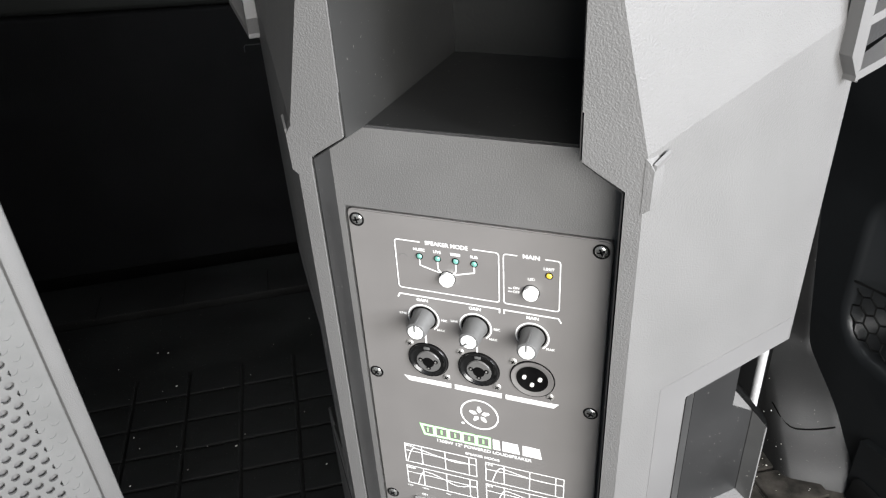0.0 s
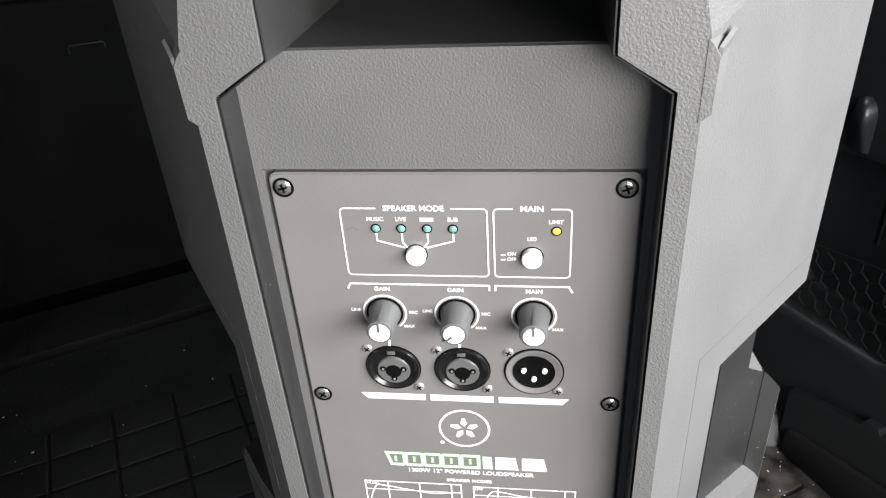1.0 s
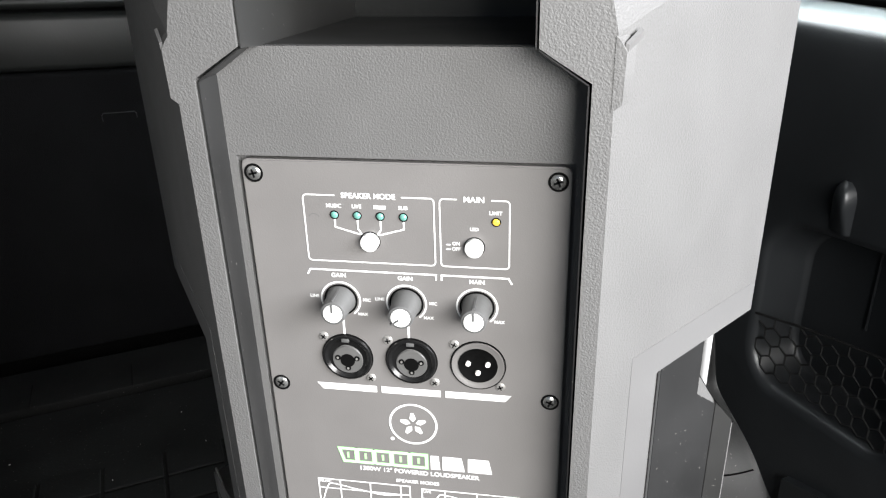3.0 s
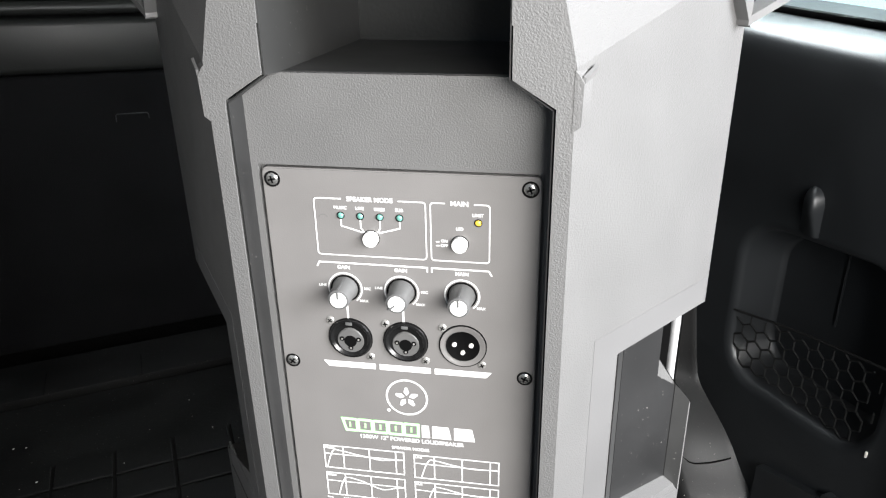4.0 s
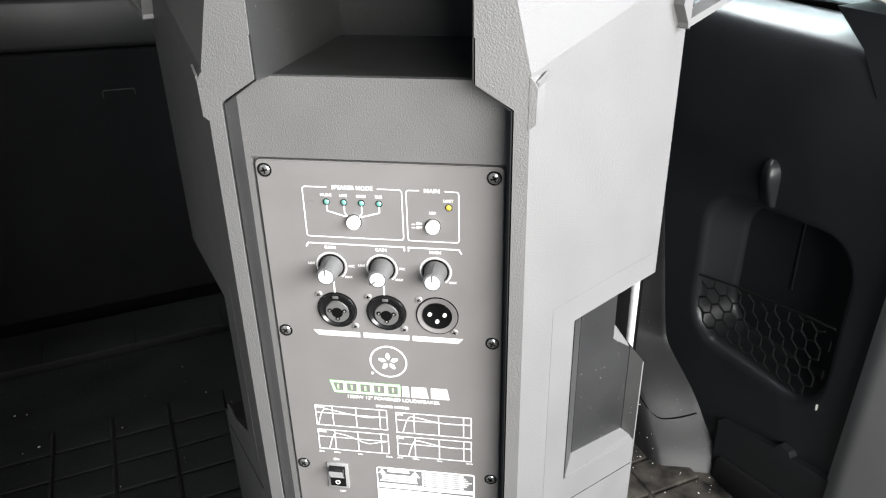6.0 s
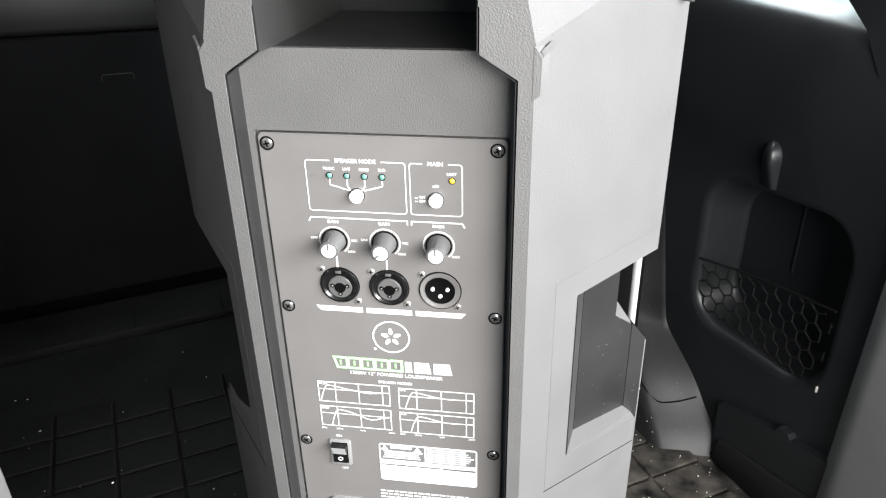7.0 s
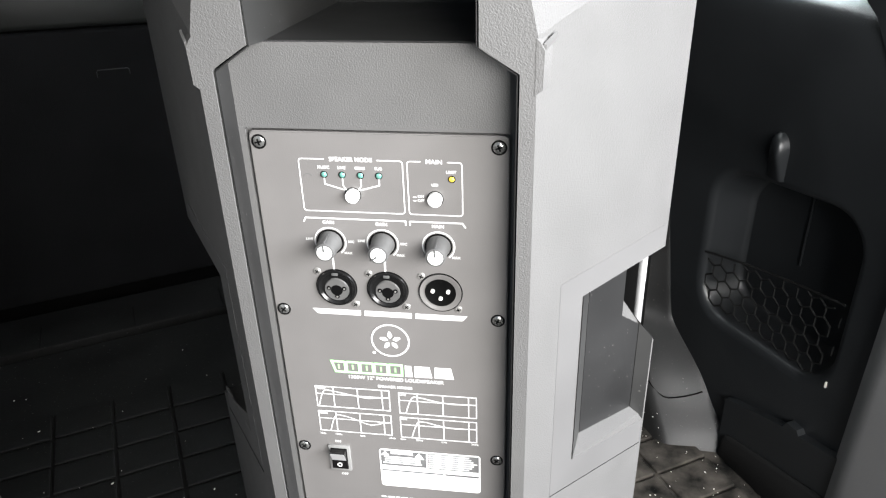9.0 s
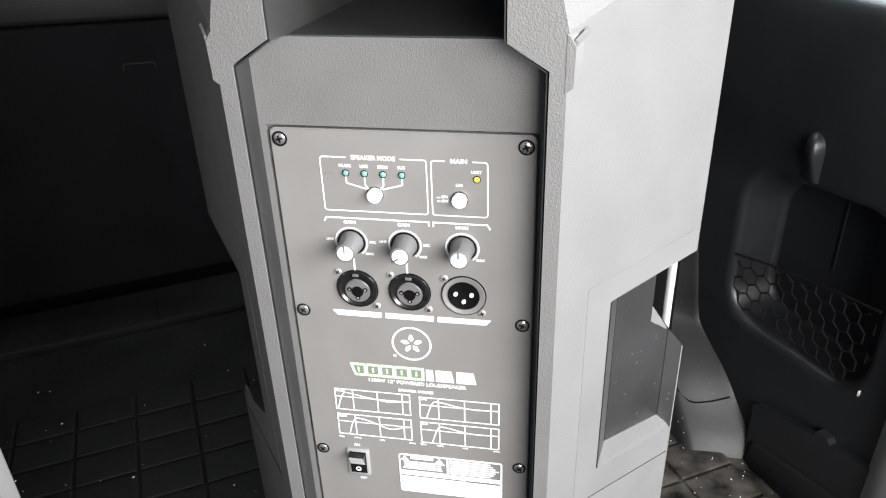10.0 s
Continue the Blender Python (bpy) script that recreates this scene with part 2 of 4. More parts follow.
tagged(ground, "grey asphalt ground outside the car", "ground", kind="structure")

floor = in_car(link("floor", box(-0.80, 0.62, -0.62, 1.05, -0.05, -0.004, 0.002), M["rubber"]))
tagged(floor, "black rubber boot mat with raised rectangular blocks", "floor", kind="structure")

# unseen roof, far side and cabin wall, added to keep light out
ceiling = in_car(link("ceiling", box(-0.85, 0.70, -0.40, 1.30, 1.02, 1.06, 0.01), M["roof"]))
tagged(ceiling, "pale grey fabric headliner of the car", "ceiling", kind="structure")
wall_left = in_car(link("wall_left", box(-0.86, -0.80, -0.45, 1.30, -0.05, 1.02, 0.01), M["trim"]))
tagged(wall_left, "charcoal plastic boot side trim", "wall", kind="structure")
wall_front = in_car(link("wall_front", box(-0.80, 0.70, 1.25, 1.30, -0.05, 1.02), M["fabric"]))
tagged(wall_front, "unseen dark wall added to close off the cabin beyond the rear seats", "wall", kind="structure")

# right side trim with its storage pocket
V_NEAR = -0.22
ledge = [(0.4900, 0.500), (0.4900, 0.510), (0.4905, 0.519), (0.4925, 0.5285), (0.4970, 0.5365), (0.5050, 0.5420), (0.5170, 0.5460), (0.5350, 0.5490), (0.5600, 0.5520), (0.6000, 0.5550)]


def smoothed(points, n):
    """A smooth curve through points."""
    out = []
    for i in range(len(points) - 1):
        p = [Vector(points[min(max(i + k, 0), len(points) - 1)]) for k in (-1, 0, 1, 2)]
        for j in range(n):
            f = j / n
            out.append(tuple(0.5 * (2 * p[1] + (p[2] - p[0]) * f + (2 * p[0] - 5 * p[1] + 4 * p[2] - p[3]) * f * f + (3 * p[1] - p[0] - 3 * p[2] + p[3]) * f ** 3)))
    return out + [tuple(points[-1])]


wall_ring = [(0.640, -0.05), (0.490, -0.05)] + smoothed(ledge, 4) + [(0.640, 0.5560)]
wall_right = in_car(link("wall_right", prism([(a, V_NEAR, b) for a, b in wall_ring], [(a, 1.25, b) for a, b in wall_ring]), M["trim"]))
pocket_ring = rounded(0.112, 0.287, 0.164, 0.332, 0.040, 8)


def slant(v, z):
    return z + 0.10 * (0.303 - v) * (1 if z > 0.2 else 0.6)


def pocket_cut(u0, u1, grow):
    c = ((0.112 + 0.287) / 2, (0.164 + 0.332) / 2)
    ring0 = [(u0, c[0] + (v - c[0]) * grow, c[1] + (slant(v, z) - c[1]) * grow) for v, z in pocket_ring]
    ring1 = [(u1, v, slant(v, z)) for v, z in pocket_ring]
    return in_car(link("cutter", prism(ring0, ring1), M["dark"]))


carve(wall_right, [pocket_cut(0.470, 0.545, 1.19)], 0.009, 5, 40)
tagged(wall_right, "charcoal plastic boot side trim with a storage pocket", "wall", kind="structure")

pocket_back = part("pocket_liner", box(0.5435, 0.5445, 0.08, 0.32, 0.14, 0.38), M["trim"], wall_right, "dark back of the storage pocket")
pocket_rib = part("pocket_rib", tube([(0.541, 0.205, 0.25), (0.541, 0.205, 0.352)], 0.0012), M["trim"], wall_right)
kick_top = [(0.215, 0.075), (0.209, 0.077), (0.130, 0.100), (0.126, 0.109), (0.112, 0.109), (0.108, 0.104), (0.057, 0.1145), (V_NEAR, 0.140)]
kick_ring = [(V_NEAR, -0.004), (0.215, -0.004)] + kick_top
kick_bm = prism([(0.4905, v, z) for v, z in kick_ring], [(0.4800, v, z) for v, z in kick_ring])
kick = part("kick_panel", kick_bm, M["trim"], wall_right, "", 20)
lip_bm = prism([(0.4802, V_NEAR, -0.002), (0.4802, 0.205, -0.002), (0.4802, 0.205, 0.028), (0.4802, 0.199, 0.032), (0.4802, 0.071, 0.057), (0.4802, V_NEAR, 0.085)],
               [(0.4700, V_NEAR, -0.002), (0.4700, 0.205, -0.002), (0.4745, 0.205, 0.024), (0.4745, 0.199, 0.028), (0.4745, 0.071, 0.053), (0.4745, V_NEAR, 0.081)])
bmesh.ops.bevel(lip_bm, geom=list(lip_bm.edges), offset=0.003, segments=2, profile=0.5, affect="EDGES")
part("mat_lip", lip_bm, M["net"], floor, "upturned rubber edge of the boot mat", 40)

# wheel-arch column that flares to the floor
column_bm = bmesh.new()
# height, where it meets the side wall, and its inner face
arch = [(-0.004, 0.200, 0.416), (0.0128, 0.214, 0.420), (0.038, 0.243, 0.425), (0.0625, 0.2660, 0.430), (0.080, 0.288, 0.435), (0.098, 0.3170, 0.440), (0.112, 0.336, 0.445),
        (0.130, 0.3440, 0.449), (0.179, 0.354, 0.455), (0.2536, 0.368, 0.463), (0.300, 0.376, 0.470), (0.400, 0.390, 0.478), (0.500, 0.400, 0.4850)]
levels = smoothed(arch, 3)
rings = []
for z, ve, uf in levels:
    w = 0.4905 - uf
    sec = [(0.4915, ve - 0.002), (0.4905 - w * 0.06, ve), (0.4905 - w * 0.13, ve + 0.004), (0.4905 - w * 0.24, ve + 0.010), (0.4905 - w * 0.55, ve + 0.024), (uf + w * 0.14, ve + 0.037),
           (uf + w * 0.05, ve + 0.044), (uf, ve + 0.056), (uf + 0.001, ve + 0.12), (max(0.456, uf), ve + 0.24), (max(0.456, uf), 0.885), (0.4915, 0.885)]
    rings.append([column_bm.verts.new((a, b, z)) for a, b in sec])
for r0, r1 in zip(rings, rings[1:]):
    for i in range(len(r0)):
        k = (i + 1) % len(r0)
        column_bm.faces.new((r0[i], r0[k], r1[k], r1[i]))
column_bm.faces.new(rings[0]), column_bm.faces.new(rings[-1])
column = in_car(link("wheel_arch_trim", column_bm, M["arch"], smooth=50))
tagged(column, "charcoal moulded wheel-arch trim flaring to the boot floor", "trim", kind="structure")
seam_pts = []
for f in range(13):
    z = 0.040 + 0.012 * (f / 12) ** 2 + 0.020 * max(0.0, 1 - f / 4) ** 2
    ve = next(p[1] + (q[1] - p[1]) * (z - p[0]) / (q[0] - p[0]) for p, q in zip(levels, levels[1:]) if p[0] <= z <= q[0])
    uf = next(p[2] + (q[2] - p[2]) * (z - p[0]) / (q[0] - p[0]) for p, q in zip(levels, levels[1:]) if p[0] <= z <= q[0])
    w = 0.4905 - uf
    k = 1 - f / 12
    seam_pts.append((0.4905 - w * (0.10 + 0.86 * k), ve + 0.0015 + 0.042 * k, z))
part("seam", tube(seam_pts, 0.0010, 6), M["dark"], column)

# tailgate-side trim that stands proud near the opening
gate_bm = prism([(0.4905, 0.074, -0.004), (0.4905, 0.060, 0.50), (0.4905, V_NEAR, 0.54), (0.4905, V_NEAR, -0.004)],
                [(0.462, 0.042, -0.004), (0.470, 0.038, 0.47), (0.466, V_NEAR, 0.52), (0.455, V_NEAR, -0.004)])
bmesh.ops.bevel(gate_bm, geom=list(gate_bm.edges), offset=0.010, segments=3, profile=0.5, affect="EDGES")
gate_trim = in_car(link("tailgate_trim", gate_bm, M["trim_lit"], smooth=40))
tagged(gate_trim, "moulded trim beside the tailgate opening, painted lighter grey as if lit", "trim", kind="structure")

# bag hook
hook_bm = bmesh.new()
hook_rings = []
for k in range(13):                            # rows up the tongue: it swells from the wall and ends in a round lip
    f = k / 12
    z = 0.362 + 0.049 * f
    half = 0.0130 * math.sqrt(max(0.02, 1 - max(0.0, (f - 0.62) / 0.40) ** 2))
    deep = 0.0135 * min(1.0, 0.35 + 1.1 * f) * math.sqrt(max(0.03, 1 - max(0.0, (f - 0.70) / 0.32) ** 2))
    row = []
    for c in range(15):
        e = c / 14
        v = 0.2165 + half * (1 - 2 * e)
        out = deep * (math.sin(min(1.0, e / 0.80) * 1.5708) ** 0.8 if e < 0.80 else math.sqrt(max(0.0, 1 - ((e - 0.80) / 0.20) ** 2)))
        row.append(hook_bm.verts.new((0.4908 - out, v, z)))
    hook_rings.append(row)
for r0, r1 in zip(hook_rings, hook_rings[1:]):
    for c in range(14):
        hook_bm.faces.new((r0[c], r0[c + 1], r1[c + 1], r1[c]))
hook_bm.faces.new(hook_rings[0]), hook_bm.faces.new(hook_rings[-1])
hook = in_car(link("bag_hook", hook_bm, M["trim"], smooth=50))
tagged(hook, "small charcoal plastic bag hook on the boot trim", "hook")

# honeycomb net across the pocket
net = in_car(thing("cargo_net", "black elastic honeycomb net across the storage pocket", "net"))
net_bm = bmesh.new()
CELL = 0.0115
hexes = set()
for row in range(-1, 9):
    for colm in range(-1, 14):
        cv = 0.108 + colm * CELL * 1.732 + (row % 2) * CELL * 0.866
        cz = 0.160 + row * CELL * 1.5
        pts = [(cv + CELL * math.sin(radians(60 * i)), cz + CELL * math.cos(radians(60 * i))) for i in range(6)]
        for i in range(6):
            a, b = pts[i], pts[(i + 1) % 6]
            key = tuple(sorted(((round(a[0], 4), round(a[1], 4)), (round(b[0], 4), round(b[1], 4)))))
            top = 0.232 + 0.19 * (0.295 - (a[0] + b[0]) / 2)
            if key not in hexes and all(0.108 < p[0] < 0.298 and 0.158 < p[1] < top for p in (a, b)):
                hexes.add(key)
                sag = [0.4965 + 0.006 * math.sin((p[0] - 0.1) * 15.5) for p in (a, b)]
                tube([(sag[0], a[0], a[1]), (sag[1], b[0], b[1])], 0.0011, 5, net_bm)
part("mesh", net_bm, M["net"], net)
part("top_cord", tube([(0.4935, 0.300, 0.232), (0.500, 0.25, 0.241), (0.502, 0.20, 0.250), (0.499, 0.15, 0.260), (0.4935, 0.104, 0.270)], 0.0014, 6), M["net"], net)
part("toggle", box(0.488, 0.491, 0.0985, 0.1005, 0.174, 0.181, 0.0006), M["crumb"], net, "pale plastic end clip")

# quarter window
window = in_car(thing("window_1", "rear quarter window with pale daylight behind it", "window", kind="structure"))
part("window_seal", box(0.549, 0.560, 0.11, 1.25, 0.5505, 0.558, 0.002), M["dark"], window, "black rubber seal")
pane = part("pane", box(0.5515, 0.5555, 0.11, 1.25, 0.558, 0.98), M["glass"], window, "clear window pane")
pane.visible_shadow = False
# pillar trim beside the window
cap_bm = prism([(0.486, 0.176, 0.570), (0.4875, 0.140, 0.538), (0.4885, 0.118, 0.502), (0.486, V_NEAR, 0.545), (0.486, V_NEAR, 0.572)],
               [(0.620, 0.176, 0.570), (0.620, 0.140, 0.538), (0.620, 0.118, 0.502), (0.620, V_NEAR, 0.545), (0.620, V_NEAR, 0.572)])
tagged(in_car(link("pillar_base_trim", cap_bm, M["trim"])), "charcoal lower trim under the rear pillar", "trim", kind="structure")
pil = [(0.238, 0.607), (0.186, 0.575), (0.12, 0.573), (V_NEAR, 0.573), (V_NEAR, 1.02), (0.50, 1.02)]
pil_bm = prism([(0.497, v, z) for v, z in pil], [(0.64, v, z) for v, z in pil])
bmesh.ops.bevel(pil_bm, geom=list(pil_bm.edges), offset=0.012, segments=3, profile=0.5, affect="EDGES")
tagged(in_car(link("pillar_trim", pil_bm, M["pillar"], smooth=40)), "ivory rear pillar trim beside the window", "trim", kind="structure")
# outside of the window: plain glowing sheet in place of the bright distance
tagged(in_car(link("backdrop", box(4.0, 4.1, -0.6, 12, -0.7, 4.5), M["distance"])), "plain glowing backdrop for the pale daylight outside the car window", "backdrop", kind="structure")

# rear seat back
seat = in_car(thing("rear_seat_back", "folded-up rear seat back covered in black carpet", "seat"))


def sloped(bm):
    """Lets the upper part of the seat fall towards the wheel arch."""
    for v in bm.verts:
        v.co.z -= 0.045 * (v.co.x + 0.067) * min(1.0, max(0.0, v.co.z / 0.44))
    return bm


part("seat_back_panel", sloped(box(-0.80, 0.452, 0.895, 1.00, 0.030, 0.4435, 0.006, 3)), M["fabric"], seat, "black carpeted back")
part("top_band", sloped(box(-0.80, 0.452, 0.898, 1.00, 0.4450, 0.520, 0.010, 3)), M["vinyl"], seat, "black vinyl upper band")
S0 = -0.1420
part("latch_cover", sloped(tube([(S0, 0.8945, 0.375), (S0, 0.8945, 0.3825), (S0 + 0.002, 0.8945, 0.3855), (S0 + 0.043, 0.8945, 0.3855), (S0 + 0.045, 0.8945, 0.383), (S0 + 0.045, 0.8945, 0.377)], 0.0008, 6)), M["trim"], seat, "outline of a small latch cover")
part("hinge_strip", box(-0.80, 0.425, 0.790, 0.8945, -0.004, 0.012, 0.003), M["rubber"], seat, "black hinge flap along the foot of the seat back")
for i in range(8):
    part("hinge_joint", box(-0.585 + i * 0.137, -0.583 + i * 0.137, 0.789, 0.85, 0.0118, 0.0128), M["dark"], seat)

# rolled luggage blind above the seat
blind = in_car(thing("luggage_blind", "black rolled luggage blind in a tubular cassette", "luggage blind"))
part("cassette", sloped(lathe([(0, -0.62), (0.030, -0.62), (0.032, -0.615), (0.032, 0.425), (0.030, 0.43), (0, 0.43)], (0, 0.950, 0.568), "x", 28)), M["vinyl"], blind, "", 40)
part("pull_bar", sloped(tube([(-0.80, 0.905, 0.534), (-0.075, 0.905, 0.534)], 0.009, 12)), M["vinyl"], blind, "glossy pull bar")
part("end_cap", sloped(box(-0.070, 0.01, 0.898, 0.99, 0.525, 0.603, 0.008)), M["trim"], blind)

# ---- the loudspeaker ----
spk = thing("loudspeaker", "dark grey plastic powered loudspeaker standing in a car boot", "loudspeaker")
HZ = 0.735                                    # cabinet height
plan = [(-0.0740, -0.017), (0.0740, -0.017), (0.1490, 0.0755), (0.1590, 0.150), (0.1615, 0.275), (-0.1615, 0.275), (-0.1590, 0.150), (-0.1508, 0.0880)]
body = link("body", prism([(x, y, 0) for x, y in plan], [(x, y, HZ) for x, y in plan]), M["shell"], spk)
# upper shoulders: facets that lean inwards
for s in (-1, 1):
    a, b, c = Vector((s * 0.0740, -0.017, 0.6150)), Vector((s * 0.0642, -0.017, 0.659)), Vector((s * 0.1412, 0.0659, 0.644)) if s > 0 else Vector((-0.1425, 0.075, 0.643))
    nrm = (b - a).cross(c - a).normalized()
    if nrm.x * s < 0:
        nrm.negate()
    bm = bmesh.new()
    bm.from_mesh(body.data)
    g = bmesh.ops.bisect_plane(bm, geom=[*bm.verts, *bm.edges, *bm.faces], plane_co=a, plane_no=nrm, clear_outer=True)
    bmesh.ops.holes_fill(bm, edges=[e for e in g["geom_cut"] if isinstance(e, bmesh.types.BMEdge)])
    bmesh.ops.recalc_face_normals(bm, faces=bm.faces)
    bm.to_mesh(body.data)
    bm.free()


def cutter(bm):
    return link("cutter", bm, M["dark"])


recess = [(-0.0660, 0.230), (0.0660, 0.230), (0.0663, 0.5990), (0.0500, 0.6100), (0.0500, 0.630), (-0.0500, 0.630), (-0.0500, 0.6100), (-0.0663, 0.5990)]
WALL = 0.0010                                 # the recess widens towards its floor
cuts = [cutter(prism([(x, -0.05, z) for x, z in recess], [(x + math.copysign(WALL if abs(x) > 0.06 else 0, x), 0.0, z) for x, z in recess]))]
cuts.append(cutter(prism([(-0.0494, -0.041, 0.6102), (0.0494, -0.041, 0.6102), (0.0494, 0.128, 0.5988), (-0.0494, 0.128, 0.5988)],
                         [(-0.0494, -0.041, 0.700), (0.0494, -0.041, 0.700), (0.0494, 0.128, 0.700), (-0.0494, 0.128, 0.700)])))
cuts.append(cutter(box(-0.0636, 0.0636, -0.02, 0.004, 0.2545, 0.5668)))
for s in (-1, 1):
    # finger recess of the side handle, and the slot behind its bar
    if s > 0:
        hold = [(0.1004, 0.0155, 0.357), (0.1045, 0.0360, 0.360), (0.1385, 0.0740, 0.352), (0.1480, 0.0738, 0.342), (0.3034, -0.0522, 0.300), (0.2558, -0.1105, 0.315)]
    else:
        hold = [(x, y, 0.370 - 0.62 * (y - 0.02)) for x, y in ((0.1004, 0.0195), (0.152, 0.180), (0.158, 0.192), (0.30, 0.192), (0.30, -0.09), (0.268, -0.09))]
    cuts.append(cutter(prism([(s * x, y, z) for x, y, z in hold], [(s * x, y, 0.4718) for x, y, z in hold])))
    slot = [(0.1265, 0.0560), (0.1490, 0.0560), (0.30, 0.0560), (0.30, 0.268), (0.1265, 0.268)]
    cuts.append(cutter(prism([(s * x, y, 0.433 - 1.19 * (x - 0.1265) - 0.70 * (y - 0.0745)) for x, y in slot], [(s * x, y, 0.4718) for x, y in slot])))
carve(body, cuts, 0.0012)

# smooth band round each side handle, and the joint below it
FLANK = {1: Vector((0.0750, 0.0925, 0)).normalized(), -1: Vector((0.0768, 0.1050, 0)).normalized()}


def on_flank(s, d, z, out):
    FD = FLANK[s]
    return Vector((s * (0.0740 + FD.x * d + FD.y * out), -0.017 + FD.y * d - FD.x * out, z))


for s in (-1, 1):
    outer = [(0.0235, 0.340), (0.0235, 0.487), (0.1175, 0.487), (0.1175, 0.4720), (0.0426, 0.4720), (0.0426, 0.3565), (0.1165, 0.3418), (0.1165, 0.322)]
    bm = prism([on_flank(s, d, z, -0.0010) for d, z in outer], [on_flank(s, d, z, 0.00012) for d, z in outer])
    part("handle_surround", bm, M["smooth"], spk, "smooth grey band round the side handle", 30)
    part("handle_joint", tube([on_flank(s, 0.0233, 0.3400, 0.0001), on_flank(s, 0.1170, 0.3218, 0.0001)], 0.0003, 6), M["dark"], spk)
    # black plates and a darkened wall stand in for the shade inside the handle
    if s < 0:
        part("slot_shade_plate", box(-0.1505, -0.070, 0.186, 0.188, 0.300, 0.4680), M["dark"], spk, "black plate in place of the shaded opening behind the handle")
    else:
        part("handle_bar", tube([(0.1500, 0.1650, 0.300), (0.1500, 0.1650, 0.471)], 0.0030, 16), M["bar"], spk, "smooth upright bar of the side handle, its highlight painted pale")
        lining = [(0.1050, 0.0363, 0.3602), (0.1383, 0.0737, 0.3523), (0.1383, 0.0737, 0.4180), (0.1264, 0.0602, 0.4322), (0.1264, 0.0602, 0.4715), (0.1050, 0.0363, 0.4715)]
        part("handle_wall", prism(lining, [(x + 0.0004, y - 0.0003, z) for x, y, z in lining]), M["well"], spk, "dusty inner wall of the side handle, darkened as if shaded", 20)
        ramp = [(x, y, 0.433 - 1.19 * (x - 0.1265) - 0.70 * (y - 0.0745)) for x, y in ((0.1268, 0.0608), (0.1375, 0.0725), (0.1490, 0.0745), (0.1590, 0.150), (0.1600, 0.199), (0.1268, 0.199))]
        part("slot_floor_shade", prism(ramp, [(x, y, z + 0.0006) for x, y, z in ramp]), M["dark"], spk, "black sheet over the foot of the handle slot, dark as in shade", 0)
        part("slot_shade_plate", box(0.1260, 0.1600, 0.199, 0.201, 0.290, 0.4716), M["dark"], spk, "black plate in place of the shaded opening behind the handle")
        # jamb and end plates: the shade on these faces is in the colour
        for name, (x0, y0, z0), (x1, y1, z1) in (("recess_jamb", (0.1008, 0.0158, 0.3575), (0.1046, 0.0358, 0.3605)), ("recess_end", (0.1387, 0.0736, 0.3525), (0.1474, 0.0734, 0.3430))):
            top0, top1 = (0.4715, 0.4715) if name == "recess_jamb" else (0.4190, 0.4086)
            side = [(x0, y0, z0), (x1, y1, z1), (x1, y1, top1), (x0, y0, top0)]
            part(name, prism(side, [(x + 0.0005, y - 0.0004, z) for x, y, z in side]), M["handle"], spk, "", 0)
    # small ears at the shoulder's foot
    tab = [(0.0764, 0.6090), (0.0774, 0.6090), (0.0776, 0.6112), (0.0764, 0.6118)]
    ear = [(0.0733, 0.5900), (0.0766, 0.5925), (0.0770, 0.6090), (0.0752, 0.6120), (0.0735, 0.6140)]
    part("shoulder_ear", prism([(s * x, -0.0172, z) for x, z in ear], [(s * (x + 0.0030), -0.0125, z + 0.001) for x, z in ear]), M["shell"], spk)
    part("shoulder_tab", prism([(s * x, -0.0168, z) for x, z in tab], [(s * (x + 0.0045), -0.0105, z + 0.0035) for x, z in tab]), M["smooth"], spk)
    # corner bracket of the front bezel
    o = on_flank(s, 0.109 if s > 0 else 0.116, 0.0, 0.0)
    FD = FLANK[s]
    px, py = Vector((s * FD.x, FD.y, 0)), Vector((s * FD.y, -FD.x, 0))

    def bk(d, out, z):
        p = o + px * d + py * out
        return (p.x, p.y, z)

    bm = bmesh.new()
    prism([bk(-0.004, 0.000, 0.630), bk(0.004, 0.000, 0.617), bk(0.004, 0.006, 0.617), bk(-0.004, 0.006, 0.630)],
          [bk(-0.004, 0.000, 0.725), bk(0.004, 0.000, 0.725), bk(0.004, 0.006, 0.725), bk(-0.004, 0.006, 0.725)], bm)
    # louvre back: the shade deep in the slots is put into its dark colour
    back = prism([bk(0.003, 0.0005, 0.628), bk(0.037, 0.0005, 0.636), bk(0.037, 0.0020, 0.636), bk(0.003, 0.0015, 0.628)],
                 [bk(0.003, 0.0005, 0.725), bk(0.037, 0.0005, 0.725), bk(0.037, 0.0020, 0.725), bk(0.003, 0.0015, 0.725)])
    part("bezel_back", back, M["arch"], spk, "back of the bezel louvres, darkened for the shade in the slots", 20)
    for z0 in (0.618, 0.641, 0.664, 0.687, 0.710):
        prism([bk(0.002, 0.000, z0), bk(0.036, 0.000, z0 + 0.011), bk(0.036, 0.012, z0 + 0.011), bk(0.002, 0.006, z0)],
              [bk(0.002, 0.000, z0 + 0.004), bk(0.036, 0.000, z0 + 0.015), bk(0.036, 0.012, z0 + 0.015), bk(0.002, 0.006, z0 + 0.004)], bm)
    prism([bk(0.033, 0.000, 0.627), bk(0.038, 0.000, 0.631), bk(0.038, 0.012, 0.631), bk(0.033, 0.010, 0.627)],
          [bk(0.033, 0.000, 0.725), bk(0.038, 0.000, 0.725), bk(0.038, 0.012, 0.725), bk(0.033, 0.010, 0.725)], bm)
    part("bezel_bracket", bm, M["smooth"], spk, "grey louvred corner of the front bezel", 30)
